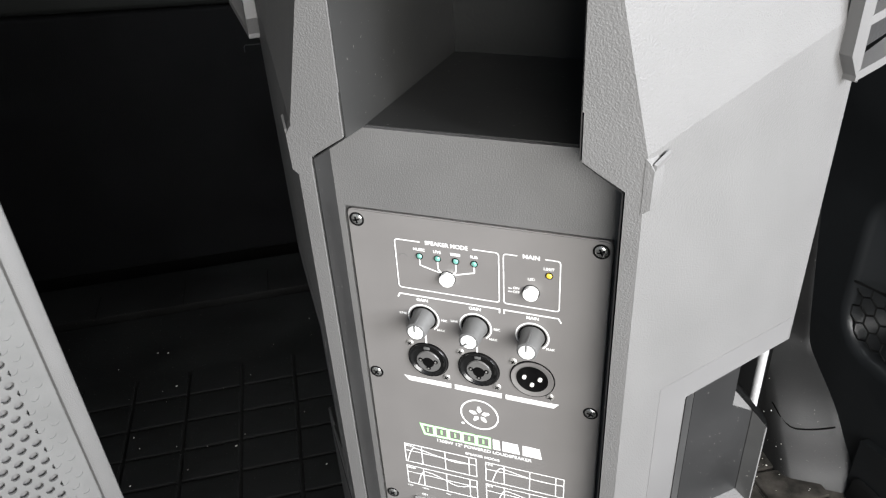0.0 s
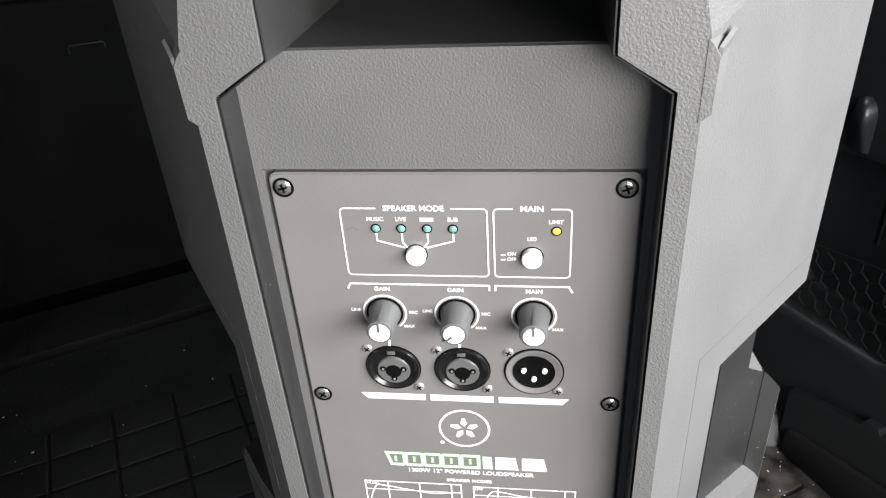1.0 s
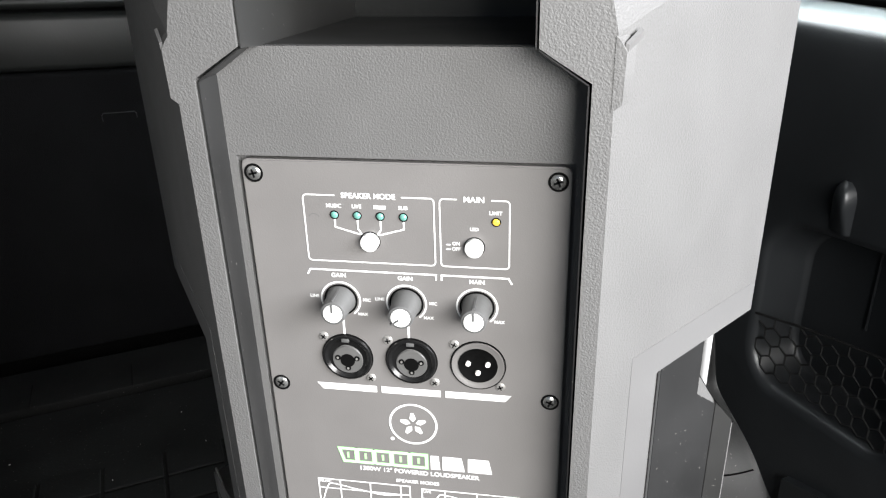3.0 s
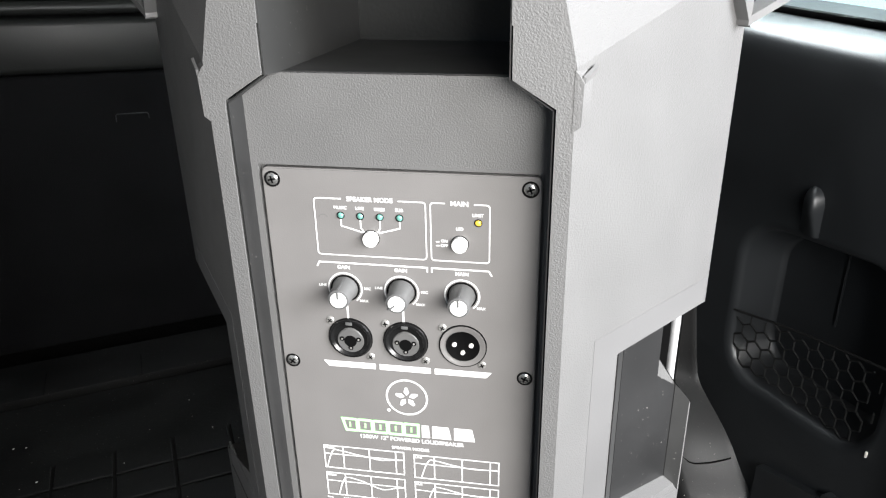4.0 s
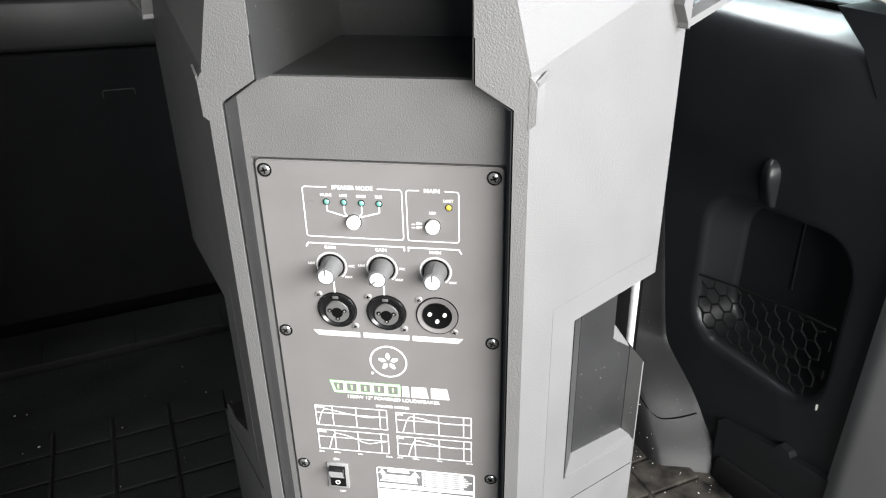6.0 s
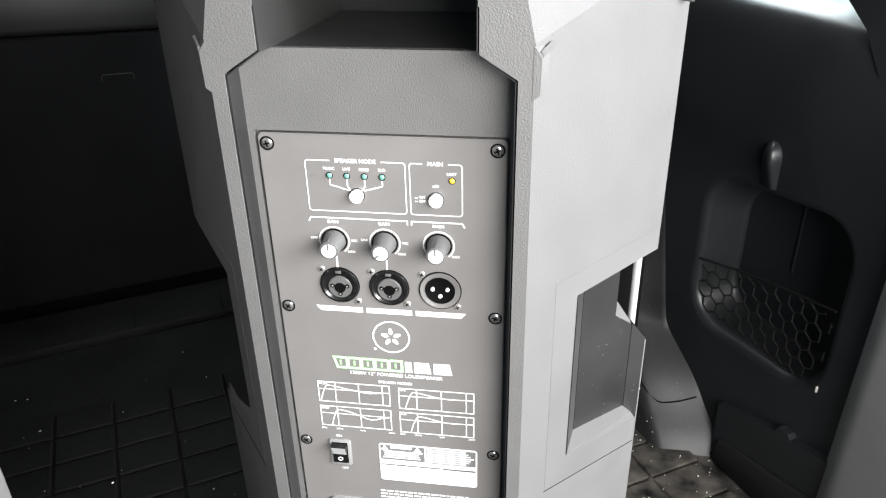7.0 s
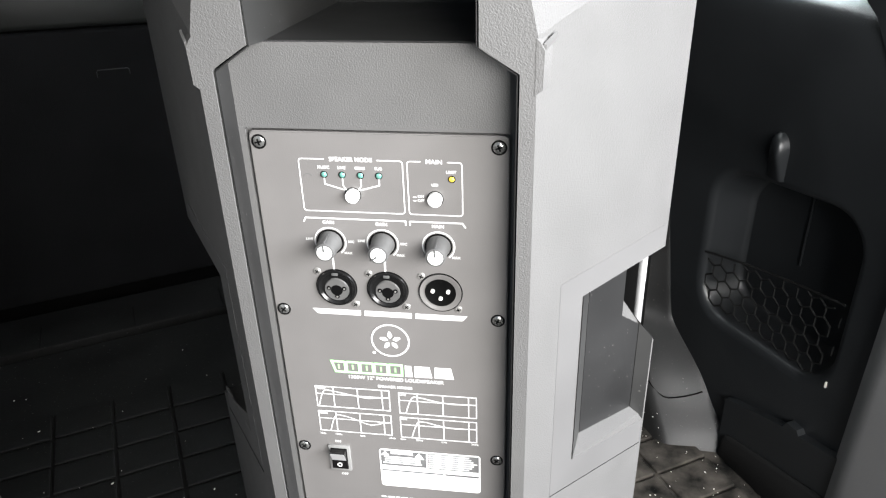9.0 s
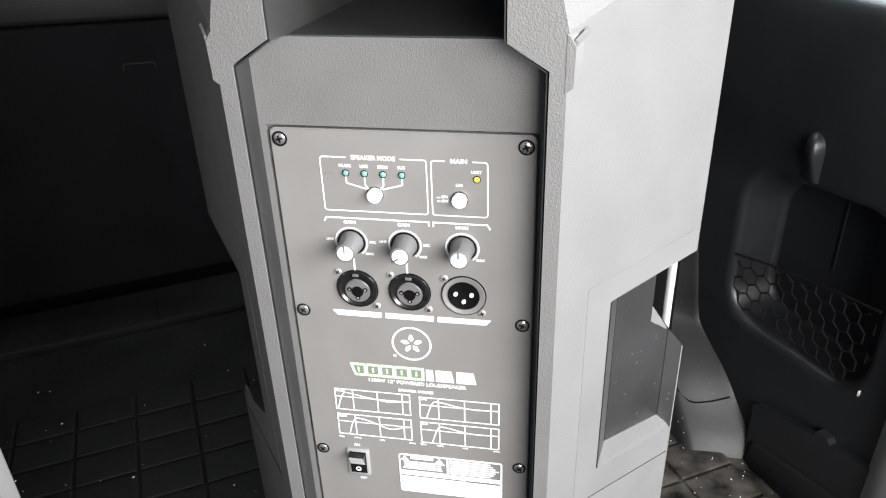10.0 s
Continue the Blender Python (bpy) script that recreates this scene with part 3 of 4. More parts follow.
part("front_grille", box(-0.150, 0.150, 0.2755, 0.283, 0.04, 0.70, 0.004), M["dark"], spk, "black front grille")
part("top_well_rim", box(-0.027, 0.0485, 0.1245, 0.1275, 0.639, 0.645, 0.001), M["smooth"], spk)

# smooth plates in the top handle well: its shade is in their colour
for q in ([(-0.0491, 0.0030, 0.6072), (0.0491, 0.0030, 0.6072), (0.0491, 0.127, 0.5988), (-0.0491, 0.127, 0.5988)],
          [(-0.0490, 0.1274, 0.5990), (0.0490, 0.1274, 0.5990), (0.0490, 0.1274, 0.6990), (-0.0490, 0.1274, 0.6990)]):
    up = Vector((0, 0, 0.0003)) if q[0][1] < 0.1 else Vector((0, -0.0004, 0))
    part("well_shade", prism(q, [Vector(p) + up for p in q]), M["handle"] if q[0][1] < 0.1 else M["vinyl"], spk, "dusty lining of the top handle, darkened as if shaded", 0)
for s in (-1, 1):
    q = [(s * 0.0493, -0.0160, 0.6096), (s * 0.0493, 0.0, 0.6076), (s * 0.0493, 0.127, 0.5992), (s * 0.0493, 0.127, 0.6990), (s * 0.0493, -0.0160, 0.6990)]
    part("well_shade", prism(q, [Vector(p) - Vector((s * 0.0005, 0, 0)) for p in q]), M["handle"], spk, "dusty lining of the top handle, darkened as if shaded", 0)

# plates on the recess sides beside the panel, darkened in place of shade
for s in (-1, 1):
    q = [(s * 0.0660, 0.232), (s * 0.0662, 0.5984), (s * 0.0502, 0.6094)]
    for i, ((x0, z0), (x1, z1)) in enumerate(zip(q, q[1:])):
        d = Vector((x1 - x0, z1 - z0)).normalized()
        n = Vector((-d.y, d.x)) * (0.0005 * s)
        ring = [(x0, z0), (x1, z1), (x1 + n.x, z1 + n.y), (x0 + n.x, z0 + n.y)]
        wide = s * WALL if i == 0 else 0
        part("recess_shade", prism([(x, -0.0162, z) for x, z in ring], [(x + wide, -0.0001, z) for x, z in ring]), M["well"], spk, "smooth side of the panel recess, darkened as if shaded", 0)

# ---- the amplifier panel ----
plate_bm = prism([(x, -0.0002, z) for x, z in rounded(-0.0622, 0.0622, 0.256, 0.5655, 0.003, 4)], [(x, 0.0038, z) for x, z in rounded(-0.0622, 0.0622, 0.256, 0.5655, 0.003, 4)])
bmesh.ops.bevel(plate_bm, geom=[e for e in plate_bm.edges if all(v.co.y < 0 for v in e.verts)], offset=0.0005, segments=2, affect="EDGES")
plate = part("amplifier_panel", plate_bm, M["panel"], spk, "taupe-grey painted steel control panel")
PY = -0.0002                                   # panel face
INK = PY - 0.00018


def ribbon(points, w, bm=None, y=INK):
    """A printed line of width w along (x, z) points."""
    bm = bm or bmesh.new()
    pts = [Vector(p) for p in points]
    closed = (pts[0] - pts[-1]).length < 1e-6
    if closed:
        pts.pop()
    n, rails = len(pts), []
    for i, p in enumerate(pts):
        before = (p - pts[i - 1]).normalized() if closed or i > 0 else (pts[1] - p).normalized()
        after = (pts[(i + 1) % n] - p).normalized() if closed or i < n - 1 else before
        side = Vector((-before.y - after.y, before.x + after.x))
        side = side.normalized() if side.length > 1e-6 else Vector((-after.y, after.x))
        side *= w / 2 / max(0.45, side.dot(Vector((-after.y, after.x))))
        rails.append([bm.verts.new((q.x, y, q.y)) for q in (p + side, p - side)])
    for i in range(n if closed else n - 1):
        a, c = rails[i], rails[(i + 1) % n]
        bm.faces.new((a[0], a[1], c[1], c[0]))
    return bm


def filled(points, bm=None, y=INK):
    bm = bm or bmesh.new()
    bm.faces.new([bm.verts.new((x, y, z)) for x, z in points])
    return bm


def ink(name, bm, m="print", label=""):
    ob = link(name, bm, M[m], plate, label)
    for p in ob.data.polygons:
        if p.normal.y > 0:
            p.flip()
    return ob


def text(body_text, x, z, size, m="print", align="CENTER", bold=0.0, stretch=1.0, y=INK):
    cu = bpy.data.curves.new("lettering", "FONT")
    cu.body, cu.size, cu.align_x, cu.align_y, cu.offset = body_text, size, align, "CENTER", bold
    tmp = new("lettering", cu)
    bpy.context.view_layer.update()
    me = bpy.data.meshes.new_from_object(tmp.evaluated_get(bpy.context.evaluated_depsgraph_get()))
    bpy.data.objects.remove(tmp)
    me.materials.append(M[m])
    me.transform(Matrix.Translation((x, y, z)) @ Matrix.Rotation(radians(90), 4, "X") @ Matrix.Diagonal((stretch, 1, 1, 1)))
    ob = new("lettering", me)
    ob.parent = plate
    return ob


# frames round the two control groups
def frame_print(x0, x1, z0, z1, gap0, gap1):
    r = rounded(x0, x1, z0, z1, 0.0014, 3)
    path = [(gap0, z1)] + r[8:16] + r[0:8] + [(gap1, z1)]
    ink("printed_frame", ribbon(path, 0.00052))


frame_print(-0.0390, 0.0118, 0.5243, 0.5520, -0.0263, -0.0005)
frame_print(0.0140, 0.0402, 0.5243, 0.5520, 0.0205, 0.0333)
text("SPEAKER MODE", -0.0133, 0.5520, 0.0030, bold=0.00006, stretch=1.0)
text("MAIN", 0.0269, 0.5520, 0.0031, bold=0.00006, stretch=1.05)
LEDS = (-0.0270, -0.0180, -0.0090, 0.0)
for x, s in zip(LEDS, ("MUSIC", "LIVE", "", "SUB")):
    if s:
        text(s, x, 0.5477, 0.0021, bold=0.00004)
    else:
        ink("printed_word", filled([(x - 0.0024, 0.5470), (x + 0.0024, 0.5470), (x + 0.0024, 0.5484), (x - 0.0024, 0.5484)]))
for cx, cz in ((-0.0352, 0.5420), (0.0262, 0.5275)):
    ink("scuff", ribbon([(cx + 0.0022 * math.sin(radians(t)), cz + 0.0022 * math.cos(radians(t))) for t in range(-70, 80, 15)], 0.00022), "ink")
text("LIMIT", 0.0350, 0.5470, 0.0021, bold=0.00004)
text("LED", 0.0270, 0.5402, 0.0019, bold=0.00004)
text("ON", 0.0200, 0.5340, 0.0019, bold=0.00004)
text("OFF", 0.0200, 0.5318, 0.0019, bold=0.00004)
ink("printed_symbol", filled([(0.0162, 0.5333), (0.0178, 0.5333), (0.0178, 0.5338), (0.0162, 0.5338)]))
ink("printed_symbol", filled([(0.0162, 0.5314), (0.0178, 0.5314), (0.0178, 0.5319), (0.0162, 0.5319)]))
BTN = (-0.0135, 0.5335)
for x, bend in zip(LEDS, (-0.0070, -0.0040, 0.0040, 0.0070)):
    ink("printed_trace", ribbon([(x, 0.5424), (x, 0.5390 if abs(bend) > 0.005 else 0.5385), (BTN[0] + bend * (0.55 if abs(bend) > 0.005 else 0.75), 0.5362)], 0.0006))


def led(x, z, m):
    ob = part("indicator", lathe([(0, -0.0002), (0.0014, -0.0002), (0.0014, 0.0003), (0.0011, 0.0007), (0.0006, 0.0009), (0, 0.0010)], (x, PY, z), n=18), M[m], plate,
              "unlit green indicator" if m == "led" else "unlit amber limit indicator")
    part("bezel", lathe([(0.0014, -0.0001), (0.0014, 0.0003), (0.0018, 0.0003), (0.0018, -0.0001)], (x, PY, z), n=18), M["dark"], ob)


for x in LEDS:
    led(x, 0.5440, "led")
led(0.0352, 0.5435, "amber")
for x, z in (BTN, (0.0270, 0.5330)):
    b = part("push_button", lathe([(0, 0.0030), (0.0030, 0.0030), (0.0035, 0.0026), (0.0036, -0.0005)], (x, PY, z), n=26), M["cap"], plate, "round white push button")
    part("collar", lathe([(0.0036, -0.0001), (0.0037, 0.0003), (0.0040, 0.0003), (0.0040, -0.0001)], (x, PY, z), n=26), M["dark"], b)
# brackets below
ink("printed_bracket", ribbon([(-0.0402, 0.5180), (-0.0390, 0.5203), (0.0118, 0.5203), (0.0118, 0.5180)], 0.0007))
ink("printed_bracket", ribbon([(0.0140, 0.5180), (0.0140, 0.5203), (0.0400, 0.5203), (0.0414, 0.5178)], 0.0007))

# gain and level knobs
KZ = 0.5070
for x, name, ang, side_marks in ((-0.0275, "GAIN", 0, ("LINE", "MIC", "MAX")), (-0.0005, "GAIN", -130, ("LINE", "MIC", "MAX")), (0.0278, "MAIN", 0, ("", "", "MAX"))):
    text(name, x, KZ + 0.0110, 0.0025, bold=0.00005)
    arc = [(x + 0.0080 * math.sin(radians(a)), KZ + 0.0080 * math.cos(radians(a))) for a in range(-140, 141, 10)]
    ink("printed_scale", ribbon(arc, 0.0007))
    for s, dx, dz in zip(side_marks, (-0.0108, 0.0108, 0.0088), (0.0012, 0.0004, -0.0062)):
        if s:
            text(s, x + dx, KZ + dz, 0.0019, bold=0.00004)
    k = part("knob", lathe([(0.0061, -0.0002), (0.0060, 0.0012), (0.0056, 0.0020), (0.0051, 0.0110), (0.0048, 0.0118), (0.0041, 0.0120), (0, 0.0120)], (x, PY, KZ), n=32), M["knob"], plate, "grey rubber knob")
    part("cap", lathe([(0, 0.0127), (0.0034, 0.0127), (0.0038, 0.0124), (0.0039, 0.0119)], (x, PY, KZ), n=28), M["cap"], k, "white cap")
    mark = box(-0.0004, 0.0004, -0.0130, -0.0126, 0.0008, 0.0044)
    box(-0.0004, 0.0004, -0.0116, -0.0020, 0.0050, 0.0056, 0, 2, mark)
    bmesh.ops.transform(mark, verts=mark.verts, matrix=Matrix.Translation((x, PY, KZ)) @ Matrix.Rotation(radians(ang), 4, "Y"))
    part("pointer", mark, M["knob"], k)
    ring = lathe([(0.0062, -0.0001), (0.0063, 0.0004), (0.0069, 0.0004), (0.0070, -0.0001)], (x, PY, KZ), n=32)
    part("skirt", ring, M["dark"], k)
for x in (-0.0272, -0.0002):
    ink("printed_line", ribbon([(x, 0.4990), (x, 0.4905)], 0.0009))


def screw(x, z, r, m, y=PY, rim=True):
    s = part("screw", lathe([(0, 0.0009), (r * 0.35, 0.0009), (r * 0.75, 0.0008), (r, 0.0002), (r, -0.0006)], (x, y, z), n=20), M[m], plate)
    a = random.uniform(0, 90)
    slot_bm = bmesh.new()
    for q in (0, 90):
        c = box(-r * 0.13, r * 0.13, -0.00105, -0.00085, -r * 0.58, r * 0.58)
        bmesh.ops.transform(c, verts=c.verts, matrix=Matrix.Translation((x, y, z)) @ Matrix.Rotation(radians(a + q), 4, "Y"))
        me = bpy.data.meshes.new("tmp")
        c.to_mesh(me)
        c.free()
        slot_bm.from_mesh(me)
        bpy.data.meshes.remove(me)
    part("cross_slot", slot_bm, M["dark"], s)
    if rim:
        part("washer", lathe([(r, -0.0001), (r * 1.02, 0.0003), (r * 1.28, 0.0003), (r * 1.3, -0.0001)], (x, y, z), n=20), M["dark"], s)


for x, z in ((-0.0575, 0.560), (0.0575, 0.560), (-0.0575, 0.4645), (0.0575, 0.4645), (-0.0575, 0.3670), (0.0575, 0.3670), (-0.0575, 0.270), (0.0575, 0.270)):
    screw(x, z, 0.0029, "black_screw")

# combo sockets
JZ = 0.4800
for x in (-0.0268, 0.0004):
    j = part("combo_socket", lathe([(0.0106, -0.0002), (0.0106, 0.0008), (0.0102, 0.0014), (0.0094, 0.0015), (0.0082, 0.0004), (0.0056, 0.0001)], (x, PY, JZ), n=40), M["black_gloss"], plate, "black combo input socket")
    part("face", lathe([(0.0070, -0.0016), (0.0068, 0.0000), (0.0063, 0.0006), (0.0026, 0.0006), (0.0026, 0.0005)], (x, PY, JZ - 0.0014), n=36), M["socket"], j, "grey socket face")
    part("jack_hole", lathe([(0, 0.0008), (0.0031, 0.0008), (0.0031, 0.0004)], (x, PY, JZ - 0.0016), n=24), M["dark"], j)
    for a, b in ((180, 0.0004), (360, 0.0004), (270, -0.0004)):
        hx, hz = x + 0.0041 * math.cos(radians(a)), JZ + b - 0.0008 + 0.0041 * math.sin(radians(a))
        part("contact_hole", lathe([(0, 0.0009), (0.0012, 0.0009), (0.0012, 0.0004)], (hx, PY, hz), n=14), M["dark"], j)
        part("contact", lathe([(0, 0.0012), (0.0005, 0.0012), (0.0005, 0.0004)], (hx, PY, hz), n=10), M["chrome"], j)
    part("rim", lathe([(0.0106, -0.0001), (0.0107, 0.0005), (0.01095, 0.0005), (0.0110, -0.0001)], (x, PY, JZ), n=40), M["dark"], j, "thin dark rim")
    part("latch", box(x - 0.0016, x + 0.0016, PY - 0.0019, PY - 0.0012, JZ + 0.0078, JZ + 0.0094, 0.0002), M["knob"], j)
    screw(x - 0.0095, JZ + 0.0093, 0.0020, "chrome", rim=False)
    screw(x + 0.0095, JZ - 0.0098, 0.0020, "chrome", rim=False)
# male output socket
x = 0.0280
j = part("output_socket", lathe([(0.0110, -0.0002), (0.0108, 0.0008), (0.0104, 0.0008), (0.0096, 0.0003), (0.0080, 0.0001), (0.0078, -0.0002)], (x, PY, JZ), n=40), M["panel"], plate, "three-pin metal output socket")
part("well", lathe([(0, 0.0003), (0.0078, 0.0003), (0.0081, 0.0005)], (x, PY, JZ), n=36), M["dark"], j, "black socket well")
part("ring", lathe([(0.0109, -0.0001), (0.0110, 0.0005), (0.0114, 0.0005), (0.0115, -0.0001)], (x, PY, JZ), n=40), M["dark"], j)
for dx, dz in ((-0.0040, 0.0010), (0.0040, 0.0010), (0.0, -0.0032)):
    part("pin", lathe([(0, 0.0016), (0.0009, 0.0015), (0.0011, 0.0012), (0.0011, 0.0002)], (x + dx, PY, JZ + dz), n=14), M["pin"], j)
screw(x - 0.0097, JZ + 0.0093, 0.0020, "chrome", rim=False)
screw(x + 0.0092, JZ - 0.0098, 0.0020, "chrome", rim=False)
# white bars below the sockets
ink("printed_bar", filled([(-0.0415, 0.4662), (-0.0152, 0.4662), (-0.0152, 0.4630), (-0.0388, 0.4630)]))
ink("printed_bar", filled([(-0.0132, 0.4662), (0.0122, 0.4662), (0.0122, 0.4630), (-0.0132, 0.4630)]))
ink("printed_bar", filled([(0.0142, 0.4662), (0.0418, 0.4662), (0.0392, 0.4630), (0.0142, 0.4630)]))

# round emblem, drawn as plain shapes
EX, EZ = -0.0003, 0.4477
ink("printed_ring", ribbon([(EX + 0.0102 * math.cos(radians(a)), EZ + 0.0102 * math.sin(radians(a))) for a in range(0, 361, 10)], 0.0009))
bm = bmesh.new()
for k in range(5):                             # five plain lozenges round the middle
    c, n = math.cos(radians(72 * k + 20)), math.sin(radians(72 * k + 20))
    filled([(EX + r * c - q * n, EZ + r * n + q * c) for r, q in ((0.0012, 0.0), (0.0030, -0.0014), (0.0058, -0.0005), (0.0058, 0.0007), (0.0030, 0.0014))], bm)
ink("printed_emblem", bm)
ink("printed_dot", filled([(-0.0098 + 0.0009 * math.cos(radians(a)), 0.4392 + 0.0009 * math.sin(radians(a))) for a in range(0, 360, 30)]))

# product mark as plain blocks: five outlined in green, three solid white
bx = -0.0345
for i in range(5):
    w = 0.0075 if i in (0, 3) else 0.0072
    q = [(bx, 0.4315), (bx + w, 0.4315), (bx + w, 0.4245), (bx + 0.0018, 0.4245)] if i == 0 else [(bx, 0.4315), (bx + w, 0.4315), (bx + w, 0.4245), (bx, 0.4245)]
    ink("printed_block", ribbon(q + [q[0]], 0.0016, y=INK), "green_print")
    ink("printed_outline", ribbon(q + [q[0]], 0.0007, y=INK - 0.00008), "print")
    ink("printed_bar", ribbon([(bx + w * 0.5, 0.4296), (bx + w * 0.5, 0.4264)], 0.0011, y=INK), "green_print")
    bx += w + 0.0007
for x0, w in ((0.0067, 0.0042), (0.0120, 0.0098), (0.0232, 0.0106)):
    ink("printed_block", filled([(x0, 0.4315), (x0 + w * 0.86, 0.4315), (x0 + w, 0.4240), (x0, 0.4240)]), "print")
text("1300W 12\" POWERED LOUDSPEAKER", 0.0010, 0.4212, 0.0032, bold=0.00005, stretch=1.02)
text("SPEAKER MODES", 0.0004, 0.4158, 0.0025, bold=0.00005, stretch=1.05)


# four response graphs
def graph(x0, x1, z0, z1, rise, tag, dip):
    w, h = x1 - x0, z1 - z0
    bm = ribbon([(x0, z0), (x1, z0), (x1, z1), (x0, z1), (x0, z0)], 0.0006)
    for f in (0.24, 0.57, 0.90):
        ribbon([(x0 + w * f, z0), (x0 + w * f, z1)], 0.0006, bm, INK - 0.00003)
    ribbon([(x0, z0 + h * 0.64), (x1, z0 + h * 0.64)], 0.0005, bm, INK - 0.00005)
    ink("printed_graph", bm)
    curve = [(x0 + w * rise + w * 0.12 * f, z0 + h * (0.85 * math.sin(f * 1.5708))) for f in (0, 0.2, 0.4, 0.6, 0.8, 1.0)]
    curve += [(x0 + w * f, z0 + h * (0.66 + 0.19 * math.exp(-((f - rise - 0.12) / 0.22) ** 2) - dip * math.exp(-((f - 0.72) / 0.16) ** 2))) for f in (0.30, 0.38, 0.46, 0.55, 0.64, 0.72, 0.80, 0.88, 1.0)]
    ink("printed_curve", ribbon(curve, 0.0006, y=INK - 0.00008))
    if not tag:
        ink("printed_word", filled([(x0 + 0.0007, z1 - 0.0021), (x0 + 0.0052, z1 - 0.0021), (x0 + 0.0052, z1 - 0.0009), (x0 + 0.0007, z1 - 0.0009)]))
        return
    text(tag, x0 + 0.0006, z1 - 0.0014, 0.0019, align="LEFT", bold=0.00003)


graph(-0.0460, -0.0033, 0.3985, 0.4130, 0.02, "MUSIC", 0.10)
graph(0.0022, 0.0460, 0.3975, 0.4122, 0.08, "LIVE", 0.04)
graph(-0.0460, -0.0033, 0.3802, 0.3950, 0.14, "", 0.22)
graph(0.0022, 0.0460, 0.3795, 0.3945, 0.14, "SUB", 0.04)
for x0 in (-0.0460, 0.0022):
    for f, s in ((0.02, "20Hz"), (0.24, "100Hz"), (0.57, "1kHz"), (0.98, "20kHz")):
        text(s, x0 + 0.0435 * f, 0.3778, 0.0016, bold=0.00003)

# power switch
text("ON", -0.0365, 0.3722, 0.0023, bold=0.00004)
text("OFF", -0.0345, 0.3462, 0.0023, bold=0.00004)
sw = part("power_switch", box(-0.0428, -0.0295, PY - 0.0016, PY + 0.0005, 0.3500, 0.3697, 0.0008), M["grey_rocker"], plate, "grey rocker power switch")
part("well", box(-0.0410, -0.0313, PY - 0.0019, PY - 0.0015, 0.3520, 0.3680), M["black_gloss"], sw)
rk = prism([(-0.0406, PY - 0.0018, 0.3524), (-0.0406, PY - 0.0018, 0.3676), (-0.0406, PY - 0.0062, 0.3676), (-0.0406, PY - 0.0032, 0.3600), (-0.0406, PY - 0.0022, 0.3524)],
           [(-0.0317, PY - 0.0018, 0.3524), (-0.0317, PY - 0.0018, 0.3676), (-0.0317, PY - 0.0062, 0.3676), (-0.0317, PY - 0.0032, 0.3600), (-0.0317, PY - 0.0022, 0.3524)])
part("rocker", rk, M["black_gloss"], sw, "black rocker pressed to off")
# pale sheet paints the highlight on the rocker's tilted upper half
part("rocker_highlight", prism([(-0.0404, PY - 0.0063, 0.3674), (-0.0319, PY - 0.0063, 0.3674), (-0.0319, PY - 0.0034, 0.3602), (-0.0404, PY - 0.0034, 0.3602)], [(-0.0404, PY - 0.0060, 0.3674), (-0.0319, PY - 0.0060, 0.3674), (-0.0319, PY - 0.0031, 0.3602), (-0.0404, PY - 0.0031, 0.3602)]), M["bar"], sw, "upper face of the rocker, its highlight painted pale grey")
part("off_mark", lathe([(0.0010, 0), (0.0010, 0.0002), (0.0015, 0.0002), (0.0015, 0)], (-0.0361, PY - 0.0029, 0.3562), n=18), M["print"], sw)

# rating label
label_bm = prism([(x, PY, z) for x, z in rounded(-0.0120, 0.0480, 0.3395, 0.3690, 0.0018, 4)], [(x, PY - 0.0002, z) for x, z in rounded(-0.0120, 0.0480, 0.3395, 0.3690, 0.0018, 4)])
rating = part("rating_label", label_bm, M["label"], plate, "white rating label with dark print")
L = PY - 0.00028
for x0, x1, z0, z1 in ((-0.0112, 0.0161, 0.3565, 0.3682), (0.0170, 0.0472, 0.3560, 0.3682), (-0.0112, 0.0472, 0.3549, 0.3554), (-0.0112, 0.0260, 0.3518, 0.3530), (0.0270, 0.0472, 0.3515, 0.3530)):
    part("dark_field", filled([(x0, z1), (x0, z0), (x1, z0), (x1, z1)], y=L), M["ink"], rating, "", 0)
bm = bmesh.new()
for cx in (-0.0085, 0.0118):
    filled([(cx - 0.0024, 0.3644), (cx + 0.0024, 0.3644), (cx, 0.3679)], bm, L - 0.00006)
for z in [0.3634 - 0.0016 * i for i in range(4)]:
    ribbon([(-0.0105 + random.uniform(0, 0.002), z), (0.0155 - random.uniform(0, 0.003), z)], 0.0008, bm, L - 0.00006)
for z in [0.3670 - 0.0016 * i for i in range(7)]:
    ribbon([(0.0175, z), (0.0468 - random.uniform(0, 0.006), z)], 0.0008, bm, L - 0.00006)
ribbon([(-0.0050, 0.3668), (0.0082, 0.3668)], 0.0020, bm, L - 0.00006)
part("small_print", bm, M["label"], rating, "", 0)
# lines of small print below
bm = bmesh.new()
for i in range(14):
    z = 0.3300 - i * 0.0026 - (0.002 if i > 4 else 0)
    xx = -0.0130
    end = 0.0470 - random.uniform(0, 0.004) - (0.02 if i in (4, 13) else 0)
    while xx < end:
        w = random.uniform(0.0014, 0.0050)
        ribbon([(xx, z), (min(xx + w, end), z)], 0.0012, bm)
        xx += w + 0.0008
ink("printed_notice", bm)

# mains inlet
inlet_bm = prism([(x, PY + 0.0006, z) for x, z in rounded(-0.0470, -0.0250, 0.2895, 0.3215, 0.004, 4)], [(x, PY - 0.0018, z) for x, z in rounded(-0.0468, -0.0252, 0.2897, 0.3213, 0.004, 4)])
inlet = part("mains_inlet", inlet_bm, M["grey_rocker"], plate, "mains power inlet in a grey frame")
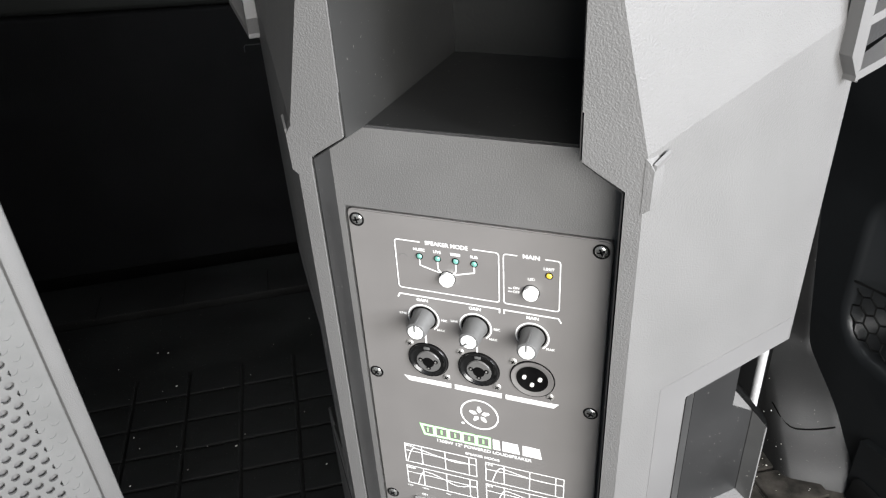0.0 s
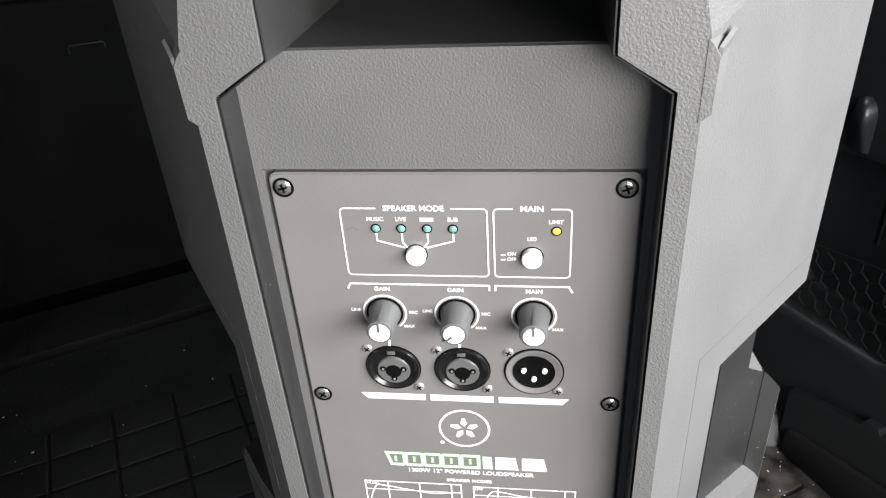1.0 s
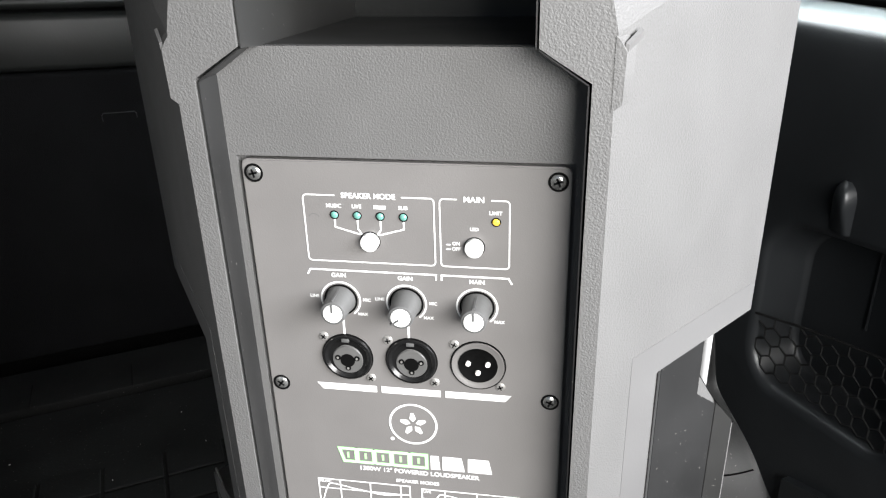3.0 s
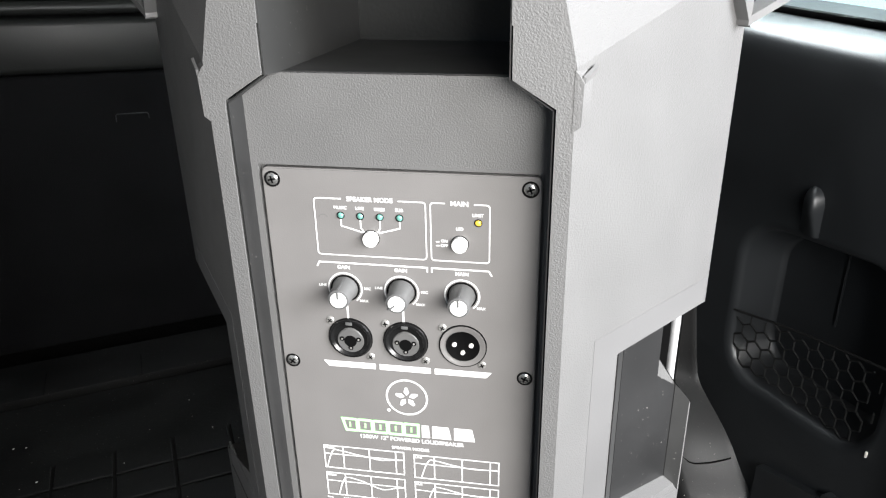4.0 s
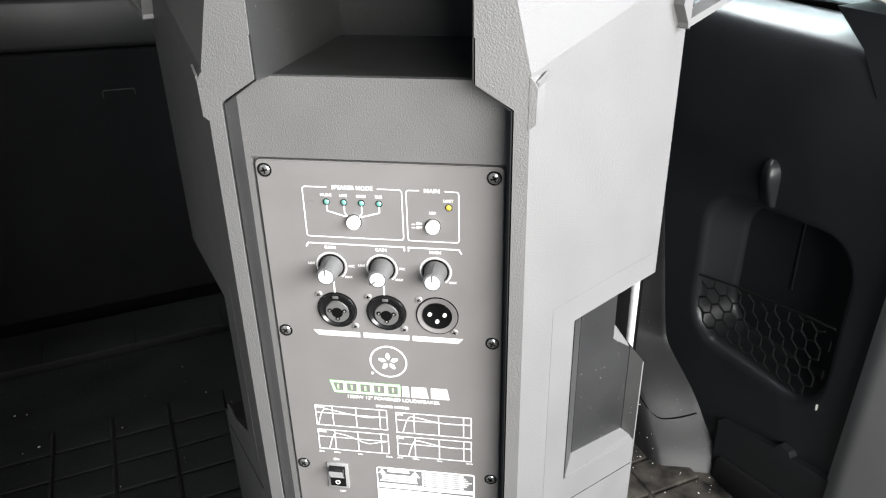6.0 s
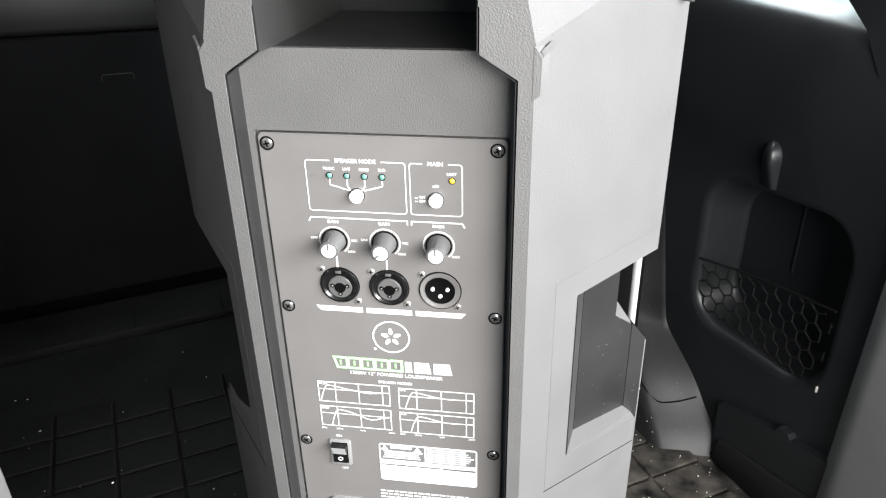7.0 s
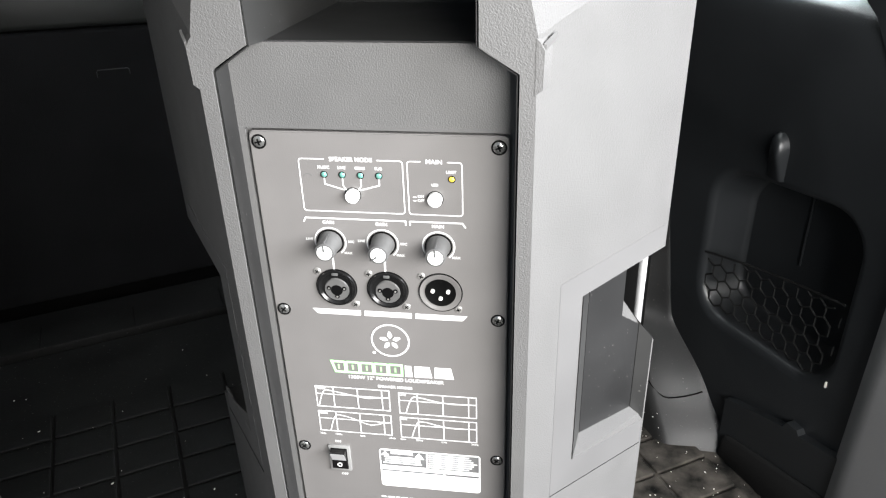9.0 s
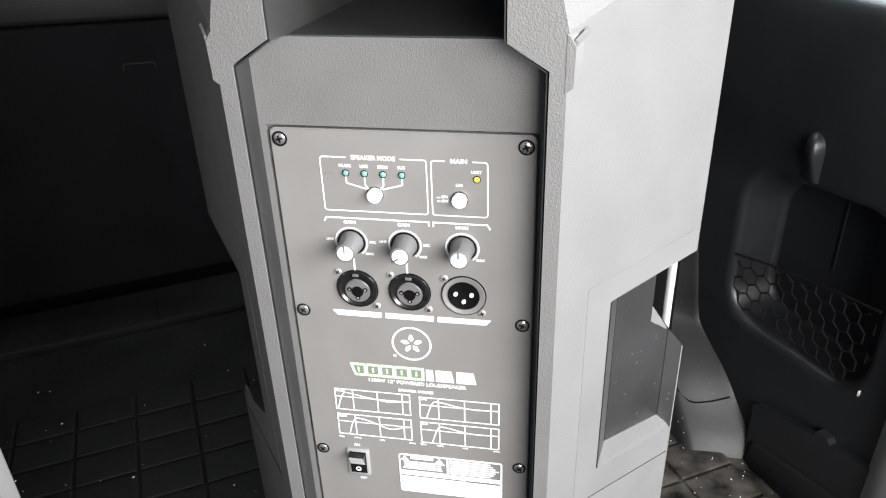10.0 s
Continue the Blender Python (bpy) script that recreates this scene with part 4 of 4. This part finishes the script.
w_ring = [(-0.0440, 0.2925), (-0.0280, 0.2925), (-0.0280, 0.3150), (-0.0305, 0.3185), (-0.0415, 0.3185), (-0.0440, 0.3150)]
part("well", prism([(x, PY - 0.0014, z) for x, z in w_ring], [(x, PY - 0.0020, z) for x, z in w_ring]), M["black_gloss"], inlet, "black inlet well")
for x, z in ((-0.0360, 0.3120), (-0.0385, 0.3030), (-0.0330, 0.3030)):
    part("blade", box(x - 0.0011, x + 0.0011, PY - 0.0050, PY - 0.0019, z - 0.0030, z + 0.0030, 0.0003), M["chrome"], inlet)

# ---- second loudspeaker beside it ----
sp2 = thing("loudspeaker", "dark grey loudspeaker with a silver perforated metal grille", "loudspeaker", m=pose(-0.26, -0.02, 0, 0, 0, 64))
part("cabinet", box(-0.34, 0.0, 0.012, 0.30, 0, 0.66, 0.012, 3), M["shell"], sp2)
fr = bmesh.new()
for x0, x1, z0, z1 in ((-0.012, 0.0, 0.0, 0.66), (-0.34, -0.328, 0.0, 0.66), (-0.328, -0.012, 0.0, 0.012), (-0.328, -0.012, 0.648, 0.66)):
    box(x0, x1, -0.004, 0.0115, z0, z1, 0.003, 2, fr)
part("bezel", fr, M["shell"], sp2, "grey bezel round the grille")
gr = bmesh.new()
PITCH = 0.0092
rows_n, cols_n = 38, 15
for r in range(rows_n):
    for c in range(cols_n):
        cx = -0.0195 - c * PITCH - (r % 2) * PITCH / 2
        cz = 0.26 + r * PITCH * 0.866
        w, h = PITCH / 2, PITCH * 0.433
        outer = [gr.verts.new((cx + a * w, 0.0, cz + b * h)) for a, b in ((-1, -1), (0, -1), (1, -1), (1, 0), (1, 1), (0, 1), (-1, 1), (-1, 0))]
        inner = [gr.verts.new((cx + 0.0029 * math.cos(radians(a)), 0.0, cz + 0.0029 * math.sin(radians(a)))) for a in (225, 270, 315, 0, 45, 90, 135, 180)]
        deep = [gr.verts.new((v.co.x, 0.0015, v.co.z)) for v in inner]
        for i in range(8):
            k = (i + 1) % 8
            gr.faces.new((outer[i], outer[k], inner[k], inner[i]))
            gr.faces.new((inner[i], inner[k], deep[k], deep[i]))
part("grille", gr, M["grille"], sp2, "silver perforated steel grille", 0)
part("grille_edge", box(-0.0300, -0.0118, 0.0004, 0.0012, 0.012, 0.648), M["grille"], sp2, "plain edge strip of the grille")
part("grille_lining", box(-0.328, -0.012, 0.0042, 0.008, 0.012, 0.648), M["smooth"], sp2, "grey foam behind the grille")

# ---- rubber blocks of the boot mat ----
ROW, COLUMN = 0.0535, 0.0750
block_bm = bmesh.new()
box(-COLUMN / 2 + 0.0022, COLUMN / 2 - 0.0022, -ROW / 2 + 0.0022, ROW / 2 - 0.0022, -0.0045, 0.0, 0.0012, 1, block_bm)
bmesh.ops.recalc_face_normals(block_bm, faces=block_bm.faces)
block_me = bpy.data.meshes.new("mat_block")
block_bm.to_mesh(block_me)
block_bm.free()
block_me.materials.append(M["rubber"])
for i in range(-6, 12):
    for j in range(-3, 12):
        u, v = -0.2540 + i * COLUMN, 0.6340 - (j + 3.5) * ROW
        if u > 0.445 or u < -0.62:
            continue
        b = new("mat_block", block_me)
        b.parent = floor
        b.location = (u, v, 0.0)

# ---- crumbs and lint on the mat and trim ----
crumb_bm = bmesh.new()
rng = random.Random(7)
for i in range(230):
    if i < 170:
        u, v = rng.uniform(0.27, 0.475), rng.uniform(0.02, 0.28)
    else:
        u, v = rng.uniform(-0.40, 0.05), rng.uniform(0.15, 0.72)
    r = rng.uniform(0.0003, 0.0011) * (1.7 if rng.random() < 0.1 else 1)
    g = bmesh.ops.create_icosphere(crumb_bm, subdivisions=1, radius=r)
    bmesh.ops.transform(crumb_bm, verts=g["verts"], matrix=Matrix.Translation((u, v, r * 0.6)) @ Matrix.Rotation(rng.uniform(0, 3), 4, "Z") @ Matrix.Diagonal((1.5, 0.8, 0.7, 1)))
for i in range(16):                            # lint on the wheel-arch trim
    z = rng.uniform(0.015, 0.13)
    (z0, e0, f0), (z1, e1, f1) = next((p, q) for p, q in zip(levels, levels[1:]) if p[0] <= z <= q[0])
    f = (z - z0) / (z1 - z0)
    r = rng.uniform(0.0005, 0.0010)
    g = bmesh.ops.create_icosphere(crumb_bm, subdivisions=1, radius=r)
    bmesh.ops.transform(crumb_bm, verts=g["verts"], matrix=Matrix.Translation((f0 + f * (f1 - f0) + 0.0002, e0 + f * (e1 - e0) + rng.uniform(0.024, 0.085), z)))
crumbs = in_car(link("crumbs", crumb_bm, M["crumb"]))
tagged(crumbs, "pale crumbs and lint scattered on the boot mat", "crumbs", kind="stuff")
